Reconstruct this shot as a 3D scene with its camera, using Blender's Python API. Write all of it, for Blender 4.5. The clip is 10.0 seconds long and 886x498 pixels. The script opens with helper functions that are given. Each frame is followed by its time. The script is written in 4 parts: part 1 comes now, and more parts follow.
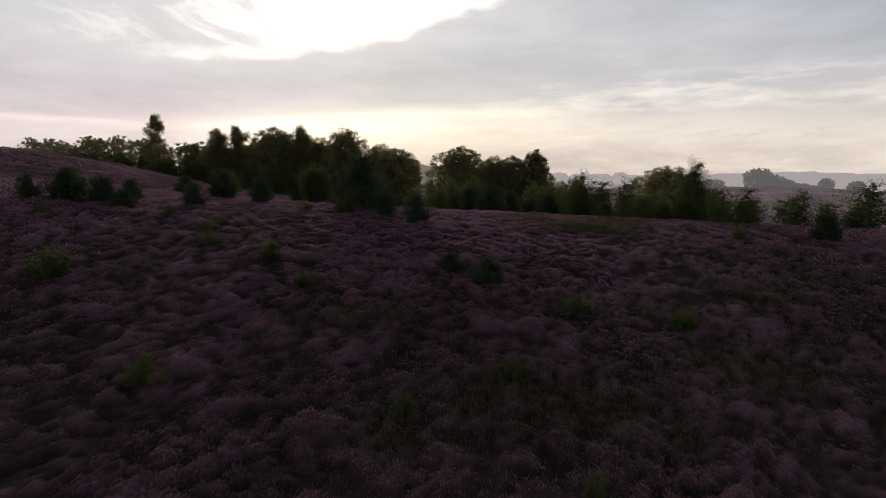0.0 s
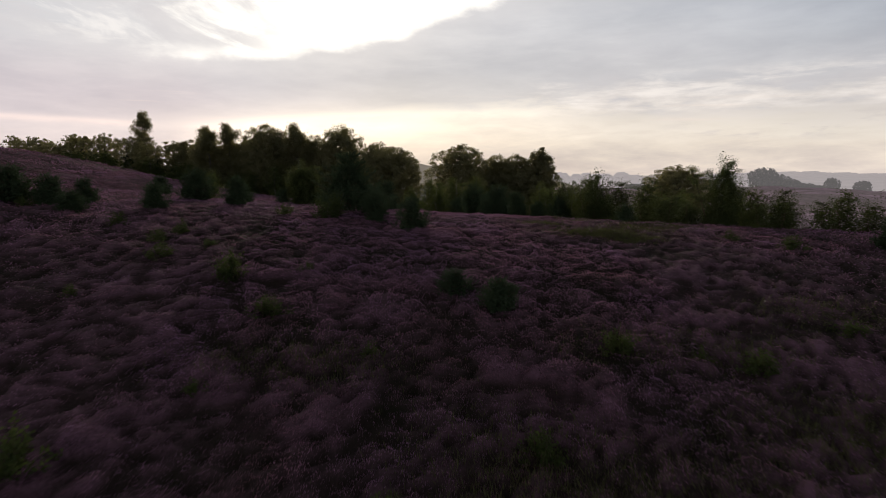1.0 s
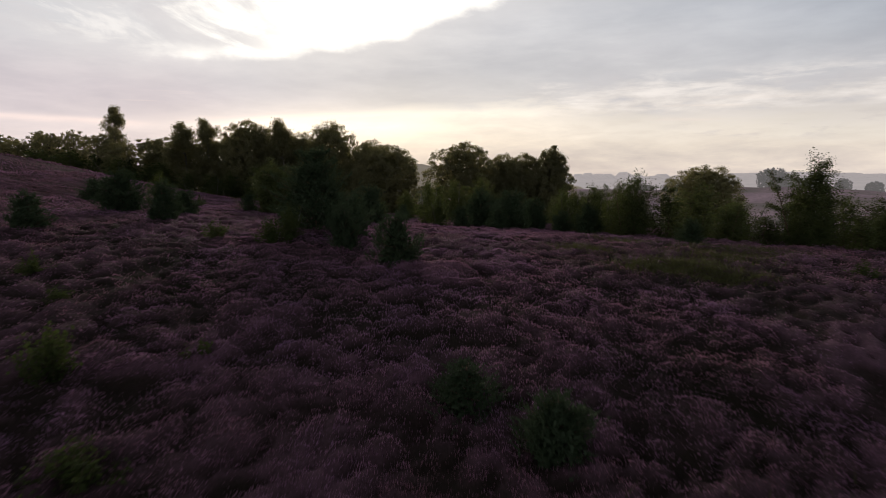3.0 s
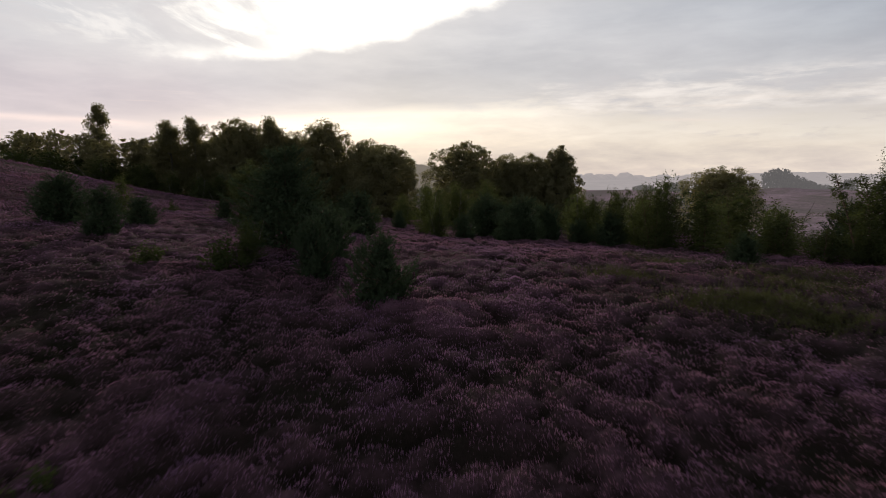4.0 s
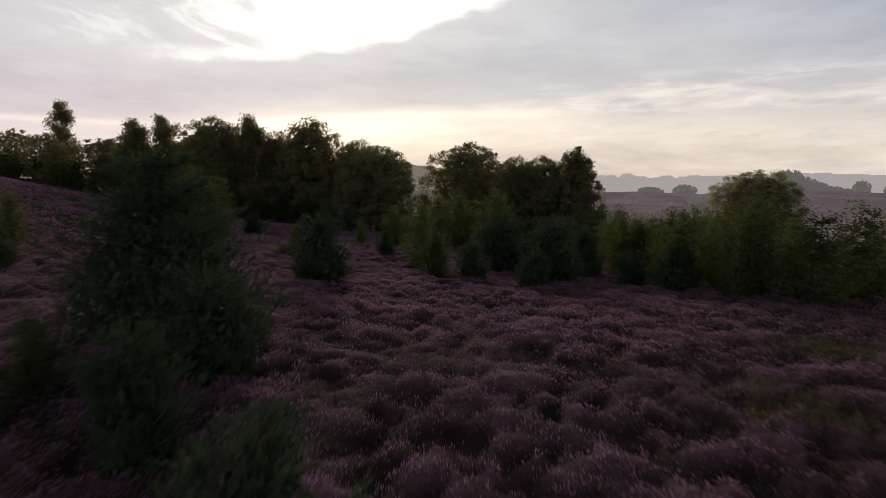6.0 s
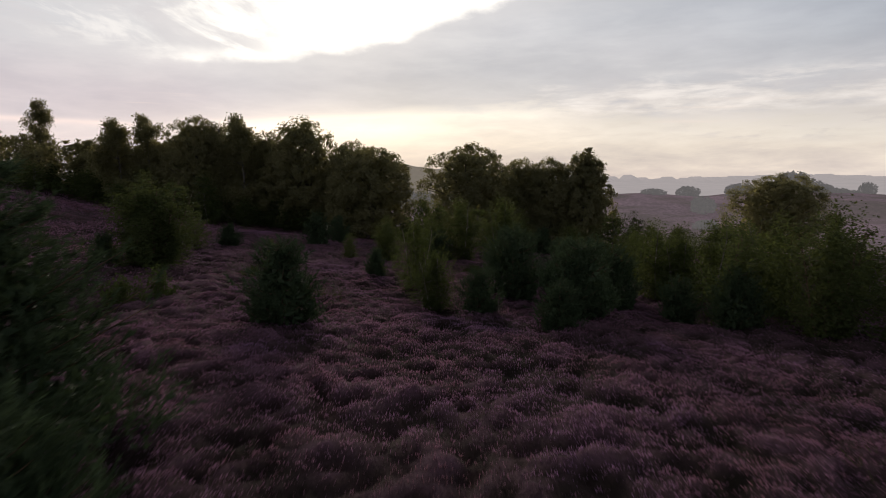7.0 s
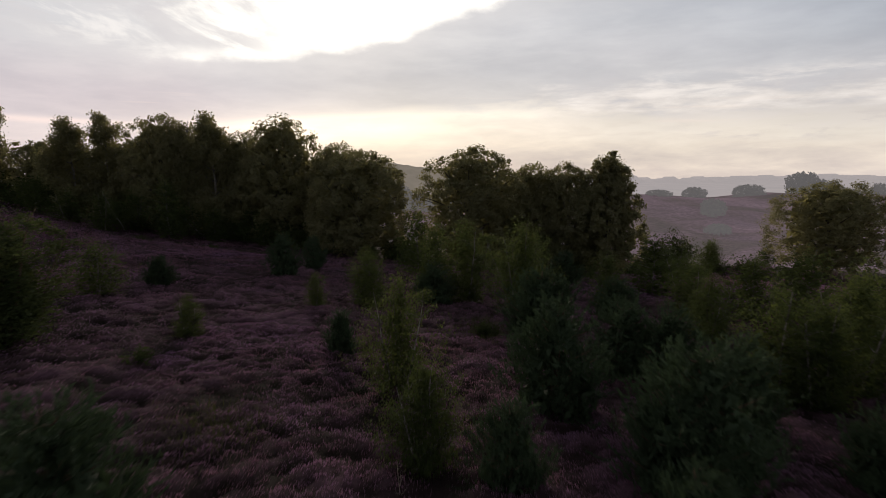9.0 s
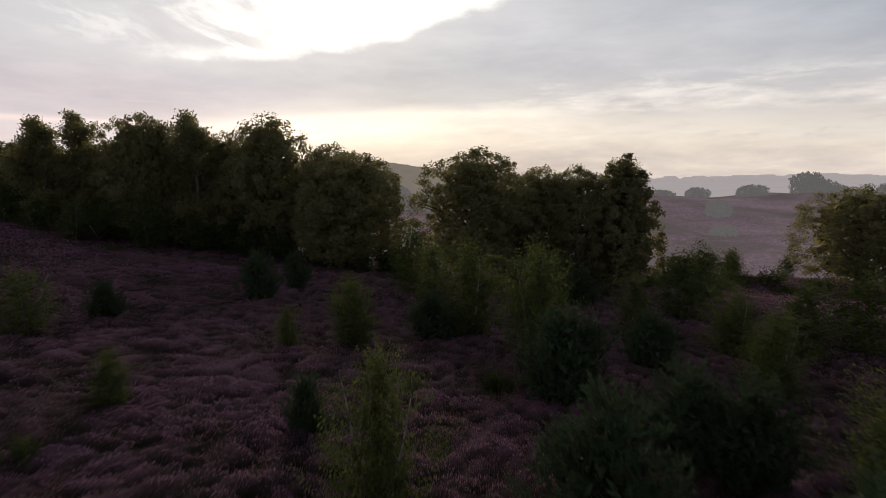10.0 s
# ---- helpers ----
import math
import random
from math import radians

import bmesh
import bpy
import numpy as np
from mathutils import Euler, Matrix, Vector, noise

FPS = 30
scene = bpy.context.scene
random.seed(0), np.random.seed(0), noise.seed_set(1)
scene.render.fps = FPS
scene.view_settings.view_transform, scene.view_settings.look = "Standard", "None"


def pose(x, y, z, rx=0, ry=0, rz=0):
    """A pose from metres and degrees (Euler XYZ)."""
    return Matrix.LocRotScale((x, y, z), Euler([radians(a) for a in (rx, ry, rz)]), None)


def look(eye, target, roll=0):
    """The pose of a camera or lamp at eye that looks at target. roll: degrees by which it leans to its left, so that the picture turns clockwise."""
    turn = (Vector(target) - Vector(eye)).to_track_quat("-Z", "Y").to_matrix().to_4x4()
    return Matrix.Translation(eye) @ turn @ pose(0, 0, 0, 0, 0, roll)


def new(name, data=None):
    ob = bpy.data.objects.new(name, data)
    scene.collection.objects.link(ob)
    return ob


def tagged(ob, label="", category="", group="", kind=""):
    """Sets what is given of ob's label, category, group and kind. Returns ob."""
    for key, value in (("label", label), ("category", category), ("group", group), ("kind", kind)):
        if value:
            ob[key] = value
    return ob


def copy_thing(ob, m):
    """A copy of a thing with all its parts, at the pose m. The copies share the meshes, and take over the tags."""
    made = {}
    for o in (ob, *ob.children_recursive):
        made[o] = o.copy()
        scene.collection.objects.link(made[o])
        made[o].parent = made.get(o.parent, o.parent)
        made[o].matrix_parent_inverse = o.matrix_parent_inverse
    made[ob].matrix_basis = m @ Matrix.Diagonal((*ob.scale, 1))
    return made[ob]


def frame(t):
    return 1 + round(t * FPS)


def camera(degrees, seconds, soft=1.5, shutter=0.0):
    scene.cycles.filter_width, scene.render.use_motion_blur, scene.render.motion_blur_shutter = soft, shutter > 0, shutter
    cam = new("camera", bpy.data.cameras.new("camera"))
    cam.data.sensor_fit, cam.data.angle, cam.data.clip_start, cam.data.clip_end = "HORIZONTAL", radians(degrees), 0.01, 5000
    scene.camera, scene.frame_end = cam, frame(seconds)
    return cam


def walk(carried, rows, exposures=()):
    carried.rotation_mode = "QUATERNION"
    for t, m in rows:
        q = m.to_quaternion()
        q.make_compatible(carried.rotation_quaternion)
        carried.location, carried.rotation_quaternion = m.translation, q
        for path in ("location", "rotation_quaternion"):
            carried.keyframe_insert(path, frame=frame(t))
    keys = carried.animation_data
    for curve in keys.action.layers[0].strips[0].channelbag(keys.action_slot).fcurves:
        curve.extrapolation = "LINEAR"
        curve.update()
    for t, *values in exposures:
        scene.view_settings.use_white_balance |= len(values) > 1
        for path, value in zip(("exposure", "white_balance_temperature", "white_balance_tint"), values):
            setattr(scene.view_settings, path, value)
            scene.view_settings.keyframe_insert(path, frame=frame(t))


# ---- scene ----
cam = camera(74.0, 10.0, soft=0.8, shutter=0.5)
METRES, EYE, TILT, LEAN, TURN = 55.0, 5.0, -6.9, 0.0, 0.0
ROWS = [
    (0.0, 0.0000, 0.0000, 0.0000, 0.00, 0.00, 0.00),
    (0.5, 0.0000, 0.0482, 0.0056, 0.01, 0.00, 0.01),
    (1.0, 0.0002, 0.1004, 0.0118, 0.02, -0.01, 0.02),
    (1.5, 0.0002, 0.1484, 0.0180, 0.04, -0.01, 0.02),
    (2.0, 0.0002, 0.2000, 0.0253, 0.04, -0.01, 0.00),
    (2.5, 0.0001, 0.2472, 0.0326, 0.04, -0.03, -0.01),
    (4.0, -0.0000, 0.3965, 0.0565, 0.06, 0.01, -0.03),
    (4.5, -0.0001, 0.4429, 0.0646, 0.06, 0.01, -0.04),
    (5.0, -0.0000, 0.4929, 0.0738, 0.08, 0.02, -0.03),
    (5.5, 0.0002, 0.5391, 0.0826, 0.10, 0.03, -0.02),
    (7.0, -0.0003, 0.6848, 0.1090, 0.08, 0.18, 0.01),
    (7.5, -0.0001, 0.7296, 0.1185, 0.08, 0.17, -0.00),
    (8.0, -0.0000, 0.7779, 0.1289, 0.07, 0.15, 0.00),
    (8.5, 0.0001, 0.8224, 0.1383, 0.06, 0.16, 0.01),
    (9.0, 0.0002, 0.8706, 0.1489, 0.06, 0.12, 0.03),
    (9.5, 0.0003, 0.9146, 0.1588, 0.03, 0.10, 0.02),
    (10.0, 0.0004, 0.9622, 0.1697, 0.03, 0.04, 0.04),
]
walk(cam, [(t, pose(0, 0, EYE, TILT, LEAN, TURN) @ pose(METRES * x, METRES * y, METRES * z, 90 + pitch, roll, yaw)) for t, x, y, z, yaw, pitch, roll in ROWS])

# ---- world, sun ----
SUN_AZ, SUN_EL = radians(-9.0), radians(12.5)
world = bpy.data.worlds.new("world")
scene.world = world
world.use_nodes = True


class Nodes:
    """Short hand for node trees."""

    def __init__(self, tree):
        self.tree = tree
        tree.nodes.clear()

    def add(self, kind):
        return self.tree.nodes.new(kind)

    def put(self, socket, v):
        if isinstance(v, bpy.types.NodeSocket):
            self.tree.links.new(v, socket)
        elif v is not None:
            socket.default_value = v

    def math(self, op, a, b=None, c=None, clamp=False):
        n = self.add("ShaderNodeMath")
        n.operation, n.use_clamp = op, clamp
        for s, v in zip(n.inputs, (a, b, c)):
            self.put(s, v)
        return n.outputs[0]

    def step(self, v, lo, hi, a=0.0, b=1.0):
        n = self.add("ShaderNodeMapRange")
        n.interpolation_type = "SMOOTHSTEP"
        for s, x in zip(n.inputs, (v, lo, hi, a, b)):
            self.put(s, x)
        return n.outputs[0]

    def mix(self, f, a, b, blend="MIX"):
        n = self.add("ShaderNodeMix")
        n.data_type, n.blend_type = "RGBA", blend
        self.put(n.inputs[0], f)
        self.put(n.inputs[6], a)
        self.put(n.inputs[7], b)
        return n.outputs[2]

    def noise(self, vec, scale, detail=4.0, rough=0.55, dist=0.0):
        n = self.add("ShaderNodeTexNoise")
        self.put(n.inputs["Vector"], vec)
        self.put(n.inputs["Scale"], scale)
        self.put(n.inputs["Detail"], detail)
        self.put(n.inputs["Roughness"], rough)
        self.put(n.inputs["Distortion"], dist)
        return n.outputs[0]

    def vec(self, x, y, z=0.0):
        n = self.add("ShaderNodeCombineXYZ")
        for s, v in zip(n.inputs, (x, y, z)):
            self.put(s, v)
        return n.outputs[0]

    def ramp(self, f, stops):
        n = self.add("ShaderNodeValToRGB")
        e = n.color_ramp.elements
        while len(e) < len(stops):
            e.new(0.5)
        for s, (p, c) in zip(e, stops):
            s.position, s.color = p, (*c, 1)
        self.put(n.inputs[0], f)
        return n.outputs[0]


def build_world():
    """A dawn sky: grey cloud sheet, a bright gap round the hidden sun, a pale band over the horizon; it dims away from the sun."""
    n = Nodes(world.node_tree)
    pos = n.add("ShaderNodeTexCoord").outputs["Generated"]
    xyz = n.add("ShaderNodeSeparateXYZ")
    n.put(xyz.inputs[0], pos)
    x, y, z = xyz.outputs
    az = n.math("ARCTAN2", x, y)
    zc = n.math("MAXIMUM", z, 0.0)
    # cloud drift: long streaks near the horizon, rounder above
    q = n.vec(n.math("MULTIPLY", az, 2.6), n.math("MULTIPLY", zc, 11.0), 0.3)
    soft = n.math("SUBTRACT", n.noise(q, 1.0, 5.0, 0.55), 0.5)
    q2 = n.vec(n.math("MULTIPLY", az, 7.0), n.math("MULTIPLY", zc, 30.0), 2.0)
    fine = n.math("SUBTRACT", n.noise(q2, 1.3, 6.0, 0.6, 0.4), 0.5)
    # the sheet's lower edge: climbs past the sun, then sinks again
    brow = n.ramp(n.math("MULTIPLY_ADD", az, 0.5, 0.5), [(0.0, (0.085,) * 3), (0.20, (0.085,) * 3), (0.328, (0.089,) * 3), (0.386, (0.100,) * 3), (0.47, (0.1155,) * 3), (0.56, (0.1225,) * 3), (0.64, (0.117,) * 3), (0.80, (0.108,) * 3), (1.0, (0.10,) * 3)])
    v = n.math("ADD", n.math("SUBTRACT", zc, brow), 0.116)
    v = n.math("MULTIPLY_ADD", soft, 0.016, v)
    v = n.math("MULTIPLY_ADD", fine, n.step(az, -0.1, 0.35, 0.010, 0.060), v)
    billow = n.math("SUBTRACT", n.noise(n.vec(n.math("MULTIPLY", az, 8.0), n.math("MULTIPLY", zc, 34.0), 11.0), 1.0, 6.0, 0.6, 0.3), 0.5)
    v = n.math("MULTIPLY_ADD", billow, n.step(az, -0.1, 0.35, 0.022, 0.060), v)
    v = n.math("MULTIPLY", v, 2.5)
    sky = n.ramp(v, [(0.0, (0.66, 0.57, 0.535)), (0.06, (0.75, 0.655, 0.59)), (0.14, (0.84, 0.74, 0.64)), (0.275, (0.96, 0.88, 0.78)),
                     (0.305, (0.68, 0.65, 0.64)), (0.42, (0.58, 0.575, 0.60)), (0.62, (0.55, 0.56, 0.60)), (1.0, (0.42, 0.43, 0.47))])
    loose = n.ramp(v, [(0.0, (0.66, 0.57, 0.535)), (0.06, (0.75, 0.655, 0.59)), (0.13, (0.85, 0.75, 0.65)), (0.20, (0.86, 0.78, 0.69)),
                       (0.27, (0.76, 0.70, 0.66)), (0.31, (0.80, 0.74, 0.70)), (0.38, (0.62, 0.605, 0.62)), (0.62, (0.55, 0.56, 0.60)), (1.0, (0.42, 0.43, 0.47))])
    sky = n.mix(n.step(az, 0.10, 0.32), sky, loose)
    # lit wisps and grey shreds along the loose edge
    wisp = n.noise(n.vec(n.math("MULTIPLY", az, 10.0), n.math("MULTIPLY", zc, 48.0), 6.0), 1.0, 6.0, 0.58, 0.2)
    along = n.math("MULTIPLY", n.step(az, 0.08, 0.24), n.math("MULTIPLY", n.step(zc, 0.092, 0.112), n.step(zc, 0.172, 0.135)))
    sky = n.mix(n.math("MULTIPLY", along, n.step(wisp, 0.46, 0.68, 0.0, 0.85)), sky, (0.97, 0.90, 0.85, 1))
    sky = n.mix(n.math("MULTIPLY", along, n.step(wisp, 0.52, 0.32, 0.0, 0.8)), sky, (0.60, 0.58, 0.60, 1))
    under = n.math("MULTIPLY", n.step(az, 0.30, 0.48), n.math("MULTIPLY", n.step(zc, 0.05, 0.068), n.step(zc, 0.10, 0.082)))
    sky = n.mix(n.math("MULTIPLY", under, n.step(wisp, 0.50, 0.36, 0.0, 0.6)), sky, (0.64, 0.58, 0.57, 1))
    # the horizon band fades to a pinkish grey on both sides
    side = n.math("MAXIMUM", n.step(az, -0.28, -0.46), n.step(az, 0.5, 1.2))
    side = n.math("MULTIPLY", side, n.step(zc, 0.22, 0.12))
    sky = n.mix(n.math("MULTIPLY", side, 0.75), sky, (0.60, 0.55, 0.57, 1))
    # thin lit streaks low on the dark side
    thin = n.noise(n.vec(n.math("MULTIPLY", az, 3.0), n.math("MULTIPLY", zc, 70.0), 5.0), 1.0, 3.0)
    thin = n.math("MULTIPLY", n.step(thin, 0.56, 0.72), n.math("MULTIPLY", n.step(zc, 0.06, 0.09), n.step(zc, 0.15, 0.11)))
    sky = n.mix(n.math("MULTIPLY", thin, 0.5), sky, (0.88, 0.76, 0.68, 1))
    low = n.math("DIVIDE", n.math("SUBTRACT", n.math("MULTIPLY_ADD", fine, 0.012, zc), 0.081), 0.0045)
    low = n.math("MULTIPLY", n.math("EXPONENT", n.math("MULTIPLY", n.math("MULTIPLY", low, low), -1.0)), n.math("MULTIPLY", n.step(az, -0.43, -0.52), n.step(az, -1.2, -0.8)))
    sky = n.mix(n.math("MULTIPLY", low, 0.6), sky, (0.93, 0.79, 0.72, 1))
    # glow under the cloud sheet towards the sun
    ga = n.math("DIVIDE", n.math("SUBTRACT", az, -0.19), 0.24)
    gz = n.math("DIVIDE", n.math("SUBTRACT", zc, 0.080), 0.030)
    g = n.math("EXPONENT", n.math("MULTIPLY", n.math("ADD", n.math("MULTIPLY", ga, ga), n.math("MULTIPLY", gz, gz)), -1.0))
    sky = n.mix(g, sky, (0.30, 0.25, 0.17, 1), "ADD")
    # streaks and billows
    sky = n.mix(1.0, sky, n.mix(n.step(fine, -0.25, 0.3), (0.95, 0.953, 0.962, 1), (1.05, 1.045, 1.03, 1)), "MULTIPLY")
    sky = n.mix(1.0, sky, n.mix(n.step(soft, -0.2, 0.22), (0.92, 0.925, 0.935, 1), (1.08, 1.07, 1.06, 1)), "MULTIPLY")
    # the sheet is thin near the sun and thickens to the other side
    high = n.step(zc, 0.13, 0.22)
    sky = n.mix(n.math("MULTIPLY", n.step(az, 0.75, -0.05), high), sky, n.mix(1.0, sky, (1.20, 1.18, 1.15, 1), "MULTIPLY"))
    sky = n.mix(n.math("MULTIPLY", n.step(az, 0.2, 0.75), high), sky, n.mix(1.0, sky, (0.84, 0.88, 0.92, 1), "MULTIPLY"))
    rose = n.math("MULTIPLY", n.step(az, -0.05, -0.4), n.step(zc, 0.22, 0.12))
    sky = n.mix(rose, sky, n.mix(1.0, sky, (1.15, 1.10, 1.12, 1), "MULTIPLY"))
    sky = n.mix(1.0, sky, n.mix(n.step(billow, -0.2, 0.22), (0.95, 0.953, 0.96, 1), (1.06, 1.055, 1.045, 1)), "MULTIPLY")
    # gap in the clouds: a ragged lower edge that climbs to one side
    edge = n.ramp(n.math("MULTIPLY_ADD", az, 1.0, 0.6), [(0.0, (0.160,) * 3), (0.176, (0.169,) * 3), (0.333, (0.184,) * 3), (0.467, (0.205,) * 3), (0.541, (0.221,) * 3), (0.587, (0.245,) * 3), (0.67, (0.262,) * 3), (0.747, (0.285,) * 3), (1.0, (0.36,) * 3)])
    puff = n.noise(n.vec(n.math("MULTIPLY", az, 16.0), n.math("MULTIPLY", zc, 34.0), 7.0), 1.0, 5.0, 0.55)
    puff = n.math("SUBTRACT", puff, 0.5)
    hi = n.math("SUBTRACT", n.math("MULTIPLY_ADD", puff, 0.030, zc), edge)
    lft = n.math("MULTIPLY_ADD", soft, 0.30, n.math("MULTIPLY_ADD", puff, 0.22, az))
    gap = n.math("MULTIPLY", n.step(hi, -0.004, 0.014), n.step(lft, -0.46, -0.28))
    gap = n.math("MULTIPLY", gap, n.step(zc, 0.42, 0.33))
    lit = n.math("MULTIPLY", n.step(hi, -0.07, 0.03), n.math("MULTIPLY", n.step(lft, -0.80, -0.35), n.step(zc, 0.5, 0.33)))
    sky = n.mix(n.math("MULTIPLY", lit, 0.42), sky, (0.92, 0.87, 0.84, 1))
    shred = n.math("MULTIPLY", n.step(billow, 0.02, 0.16), n.math("MULTIPLY", n.step(az, -0.28, -0.42), n.math("MULTIPLY", n.step(zc, 0.17, 0.21), n.step(az, -0.75, -0.45))))
    sky = n.mix(n.math("MULTIPLY", shred, 0.7), sky, (1.0, 0.95, 0.90, 1))
    # torn cloud beside the gap: slanting shreds, white between grey
    slant = n.noise(n.vec(n.math("MULTIPLY", az, 9.0), n.math("MULTIPLY", n.math("MULTIPLY_ADD", az, 0.30, zc), 24.0), 4.0), 1.0, 6.0, 0.6, 0.35)
    torn = n.math("MULTIPLY", n.math("MULTIPLY", n.step(az, -0.20, -0.34), n.step(az, -1.1, -0.6)), n.math("MULTIPLY", n.step(zc, 0.180, 0.205), n.step(zc, 0.5, 0.33)))
    gap = n.math("MULTIPLY", gap, n.math("SUBTRACT", 1.0, n.math("MULTIPLY", torn, n.step(slant, 0.62, 0.42, 0.0, 0.85))))
    sky = n.mix(n.math("MULTIPLY", torn, n.step(slant, 0.54, 0.72, 0.0, 0.7)), sky, (1.02, 0.97, 0.93, 1))
    sky = n.mix(n.math("MULTIPLY", torn, n.step(slant, 0.56, 0.36, 0.0, 0.9)), sky, (0.72, 0.69, 0.70, 1))
    sky = n.mix(gap, sky, (1.30, 1.24, 1.15, 1))
    # dimmer away from the sun and overhead
    sd = (math.sin(SUN_AZ) * math.cos(SUN_EL), math.cos(SUN_AZ) * math.cos(SUN_EL), math.sin(SUN_EL))
    dot = n.add("ShaderNodeVectorMath")
    dot.operation = "DOT_PRODUCT"
    n.put(dot.inputs[0], pos)
    dot.inputs[1].default_value = sd
    away = n.math("MULTIPLY", n.step(dot.outputs["Value"], -0.2, 0.75, 0.95, 1.0), n.step(zc, 0.36, 0.95, 1.0, 0.33))
    sky = n.mix(1.0, sky, n.mix(away, (0.0, 0.0, 0.0, 1), (1, 1, 1, 1)), "MULTIPLY")
    nish = n.add("ShaderNodeTexSky")
    nish.sky_type, nish.sun_disc, nish.sun_elevation, nish.sun_rotation = "NISHITA", False, SUN_EL, SUN_AZ
    clear = n.add("ShaderNodeBackground")
    n.put(clear.inputs[0], nish.outputs[0])
    clear.inputs[1].default_value = 0.05
    cloud = n.add("ShaderNodeBackground")
    n.put(cloud.inputs[0], sky)
    cloud.inputs[1].default_value = 1.0
    both = n.add("ShaderNodeMixShader")
    both.inputs[0].default_value = 0.95
    n.put(both.inputs[1], clear.outputs[0])
    n.put(both.inputs[2], cloud.outputs[0])
    n.put(n.add("ShaderNodeOutputWorld").inputs[0], both.outputs[0])


build_world()
sun_data = bpy.data.lights.new("sun", "SUN")
sun_data.energy, sun_data.angle, sun_data.color = 2.0, radians(12), (1.0, 0.86, 0.70)
sun_ob = new("sun", sun_data)
sun_ob.matrix_world = look((0, 0, 0), (-math.sin(SUN_AZ) * math.cos(SUN_EL), -math.cos(SUN_AZ) * math.cos(SUN_EL), -math.sin(SUN_EL)))

# ---- materials ----


def surface(name, build, rough=0.8):
    m = bpy.data.materials.new(name)
    m.use_nodes = True
    n = Nodes(m.node_tree)
    out = n.add("ShaderNodeOutputMaterial")
    n.put(out.inputs[0], build(n, rough))
    return m


def principled(n, colour, rough, bump=None, depth=0.02, spec=0.25):
    b = n.add("ShaderNodeBsdfPrincipled")
    n.put(b.inputs["Base Color"], colour)
    b.inputs["Roughness"].default_value = rough
    b.inputs["Specular IOR Level"].default_value = spec
    if bump is not None:
        k = n.add("ShaderNodeBump")
        k.inputs["Distance"].default_value = depth
        n.put(k.inputs["Height"], bump)
        n.put(b.inputs["Normal"], k.outputs[0])
    return b.outputs[0]


def leaf_mat(name, dark, light, glow, through_part=0.4, rough=0.55, gloss=0.2):
    """Leaves or needles: two tones by leaf and by tree, light shining through."""
    def build(n, r):
        island = n.add("ShaderNodeNewGeometry").outputs["Random Per Island"]
        tree = n.add("ShaderNodeObjectInfo").outputs["Random"]
        pos = n.add("ShaderNodeTexCoord").outputs["Object"]
        f = n.math("MULTIPLY_ADD", island, 0.55, n.math("MULTIPLY", tree, 0.25))
        f = n.math("MULTIPLY_ADD", n.noise(pos, 1.6, 2.0), 0.4, n.math("SUBTRACT", f, 0.12), clamp=True)
        c = n.mix(f, (*dark, 1), (*light, 1))
        b = principled(n, c, r, spec=gloss)
        t = n.add("ShaderNodeBsdfTranslucent")
        n.put(t.inputs[0], n.mix(f, (*[v * 0.7 for v in glow], 1), (*glow, 1)))
        m = n.add("ShaderNodeMixShader")
        m.inputs[0].default_value = through_part
        n.put(m.inputs[1], b)
        n.put(m.inputs[2], t.outputs[0])
        return m.outputs[0]
    return surface(name, build, rough)


def bark_mat(name, a, b, scale=9.0):
    def build(n, r):
        pos = n.add("ShaderNodeTexCoord").outputs["Object"]
        f = n.noise(pos, scale, 5.0, 0.65, 0.6)
        return principled(n, n.mix(n.step(f, 0.35, 0.65), (*a, 1), (*b, 1)), r, f, 0.02)
    return surface(name, build, 0.9)


def heather_mat():
    def build(n, r):
        named = n.add("ShaderNodeAttribute")
        named.attribute_name = "bloom"
        at = named.outputs["Fac"]
        island = n.add("ShaderNodeNewGeometry").outputs["Random Per Island"]
        f = n.math("MULTIPLY_ADD", n.math("SUBTRACT", island, 0.5), 0.3, at, clamp=True)
        c = n.ramp(f, [(0.0, (0.022, 0.022, 0.012)), (0.25, (0.060, 0.040, 0.040)), (0.5, (0.122, 0.065, 0.095)), (0.78, (0.185, 0.098, 0.152)), (1.0, (0.26, 0.14, 0.23))])
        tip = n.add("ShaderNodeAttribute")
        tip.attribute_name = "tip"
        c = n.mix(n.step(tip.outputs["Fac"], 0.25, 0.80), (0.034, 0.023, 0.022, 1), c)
        hue = n.add("ShaderNodeAttribute")
        hue.attribute_name = "rust"
        c = n.mix(hue.outputs["Fac"], n.mix(1.0, c, (0.94, 0.97, 1.12, 1), "MULTIPLY"), n.mix(1.0, c, (1.08, 1.0, 0.82, 1), "MULTIPLY"))
        b = principled(n, c, r, spec=0.05)
        t = n.add("ShaderNodeBsdfTranslucent")
        n.put(t.inputs[0], c)
        m = n.add("ShaderNodeMixShader")
        m.inputs[0].default_value = 0.5
        n.put(m.inputs[1], b)
        n.put(m.inputs[2], t.outputs[0])
        return m.outputs[0]
    return surface("heather", build, 0.9)


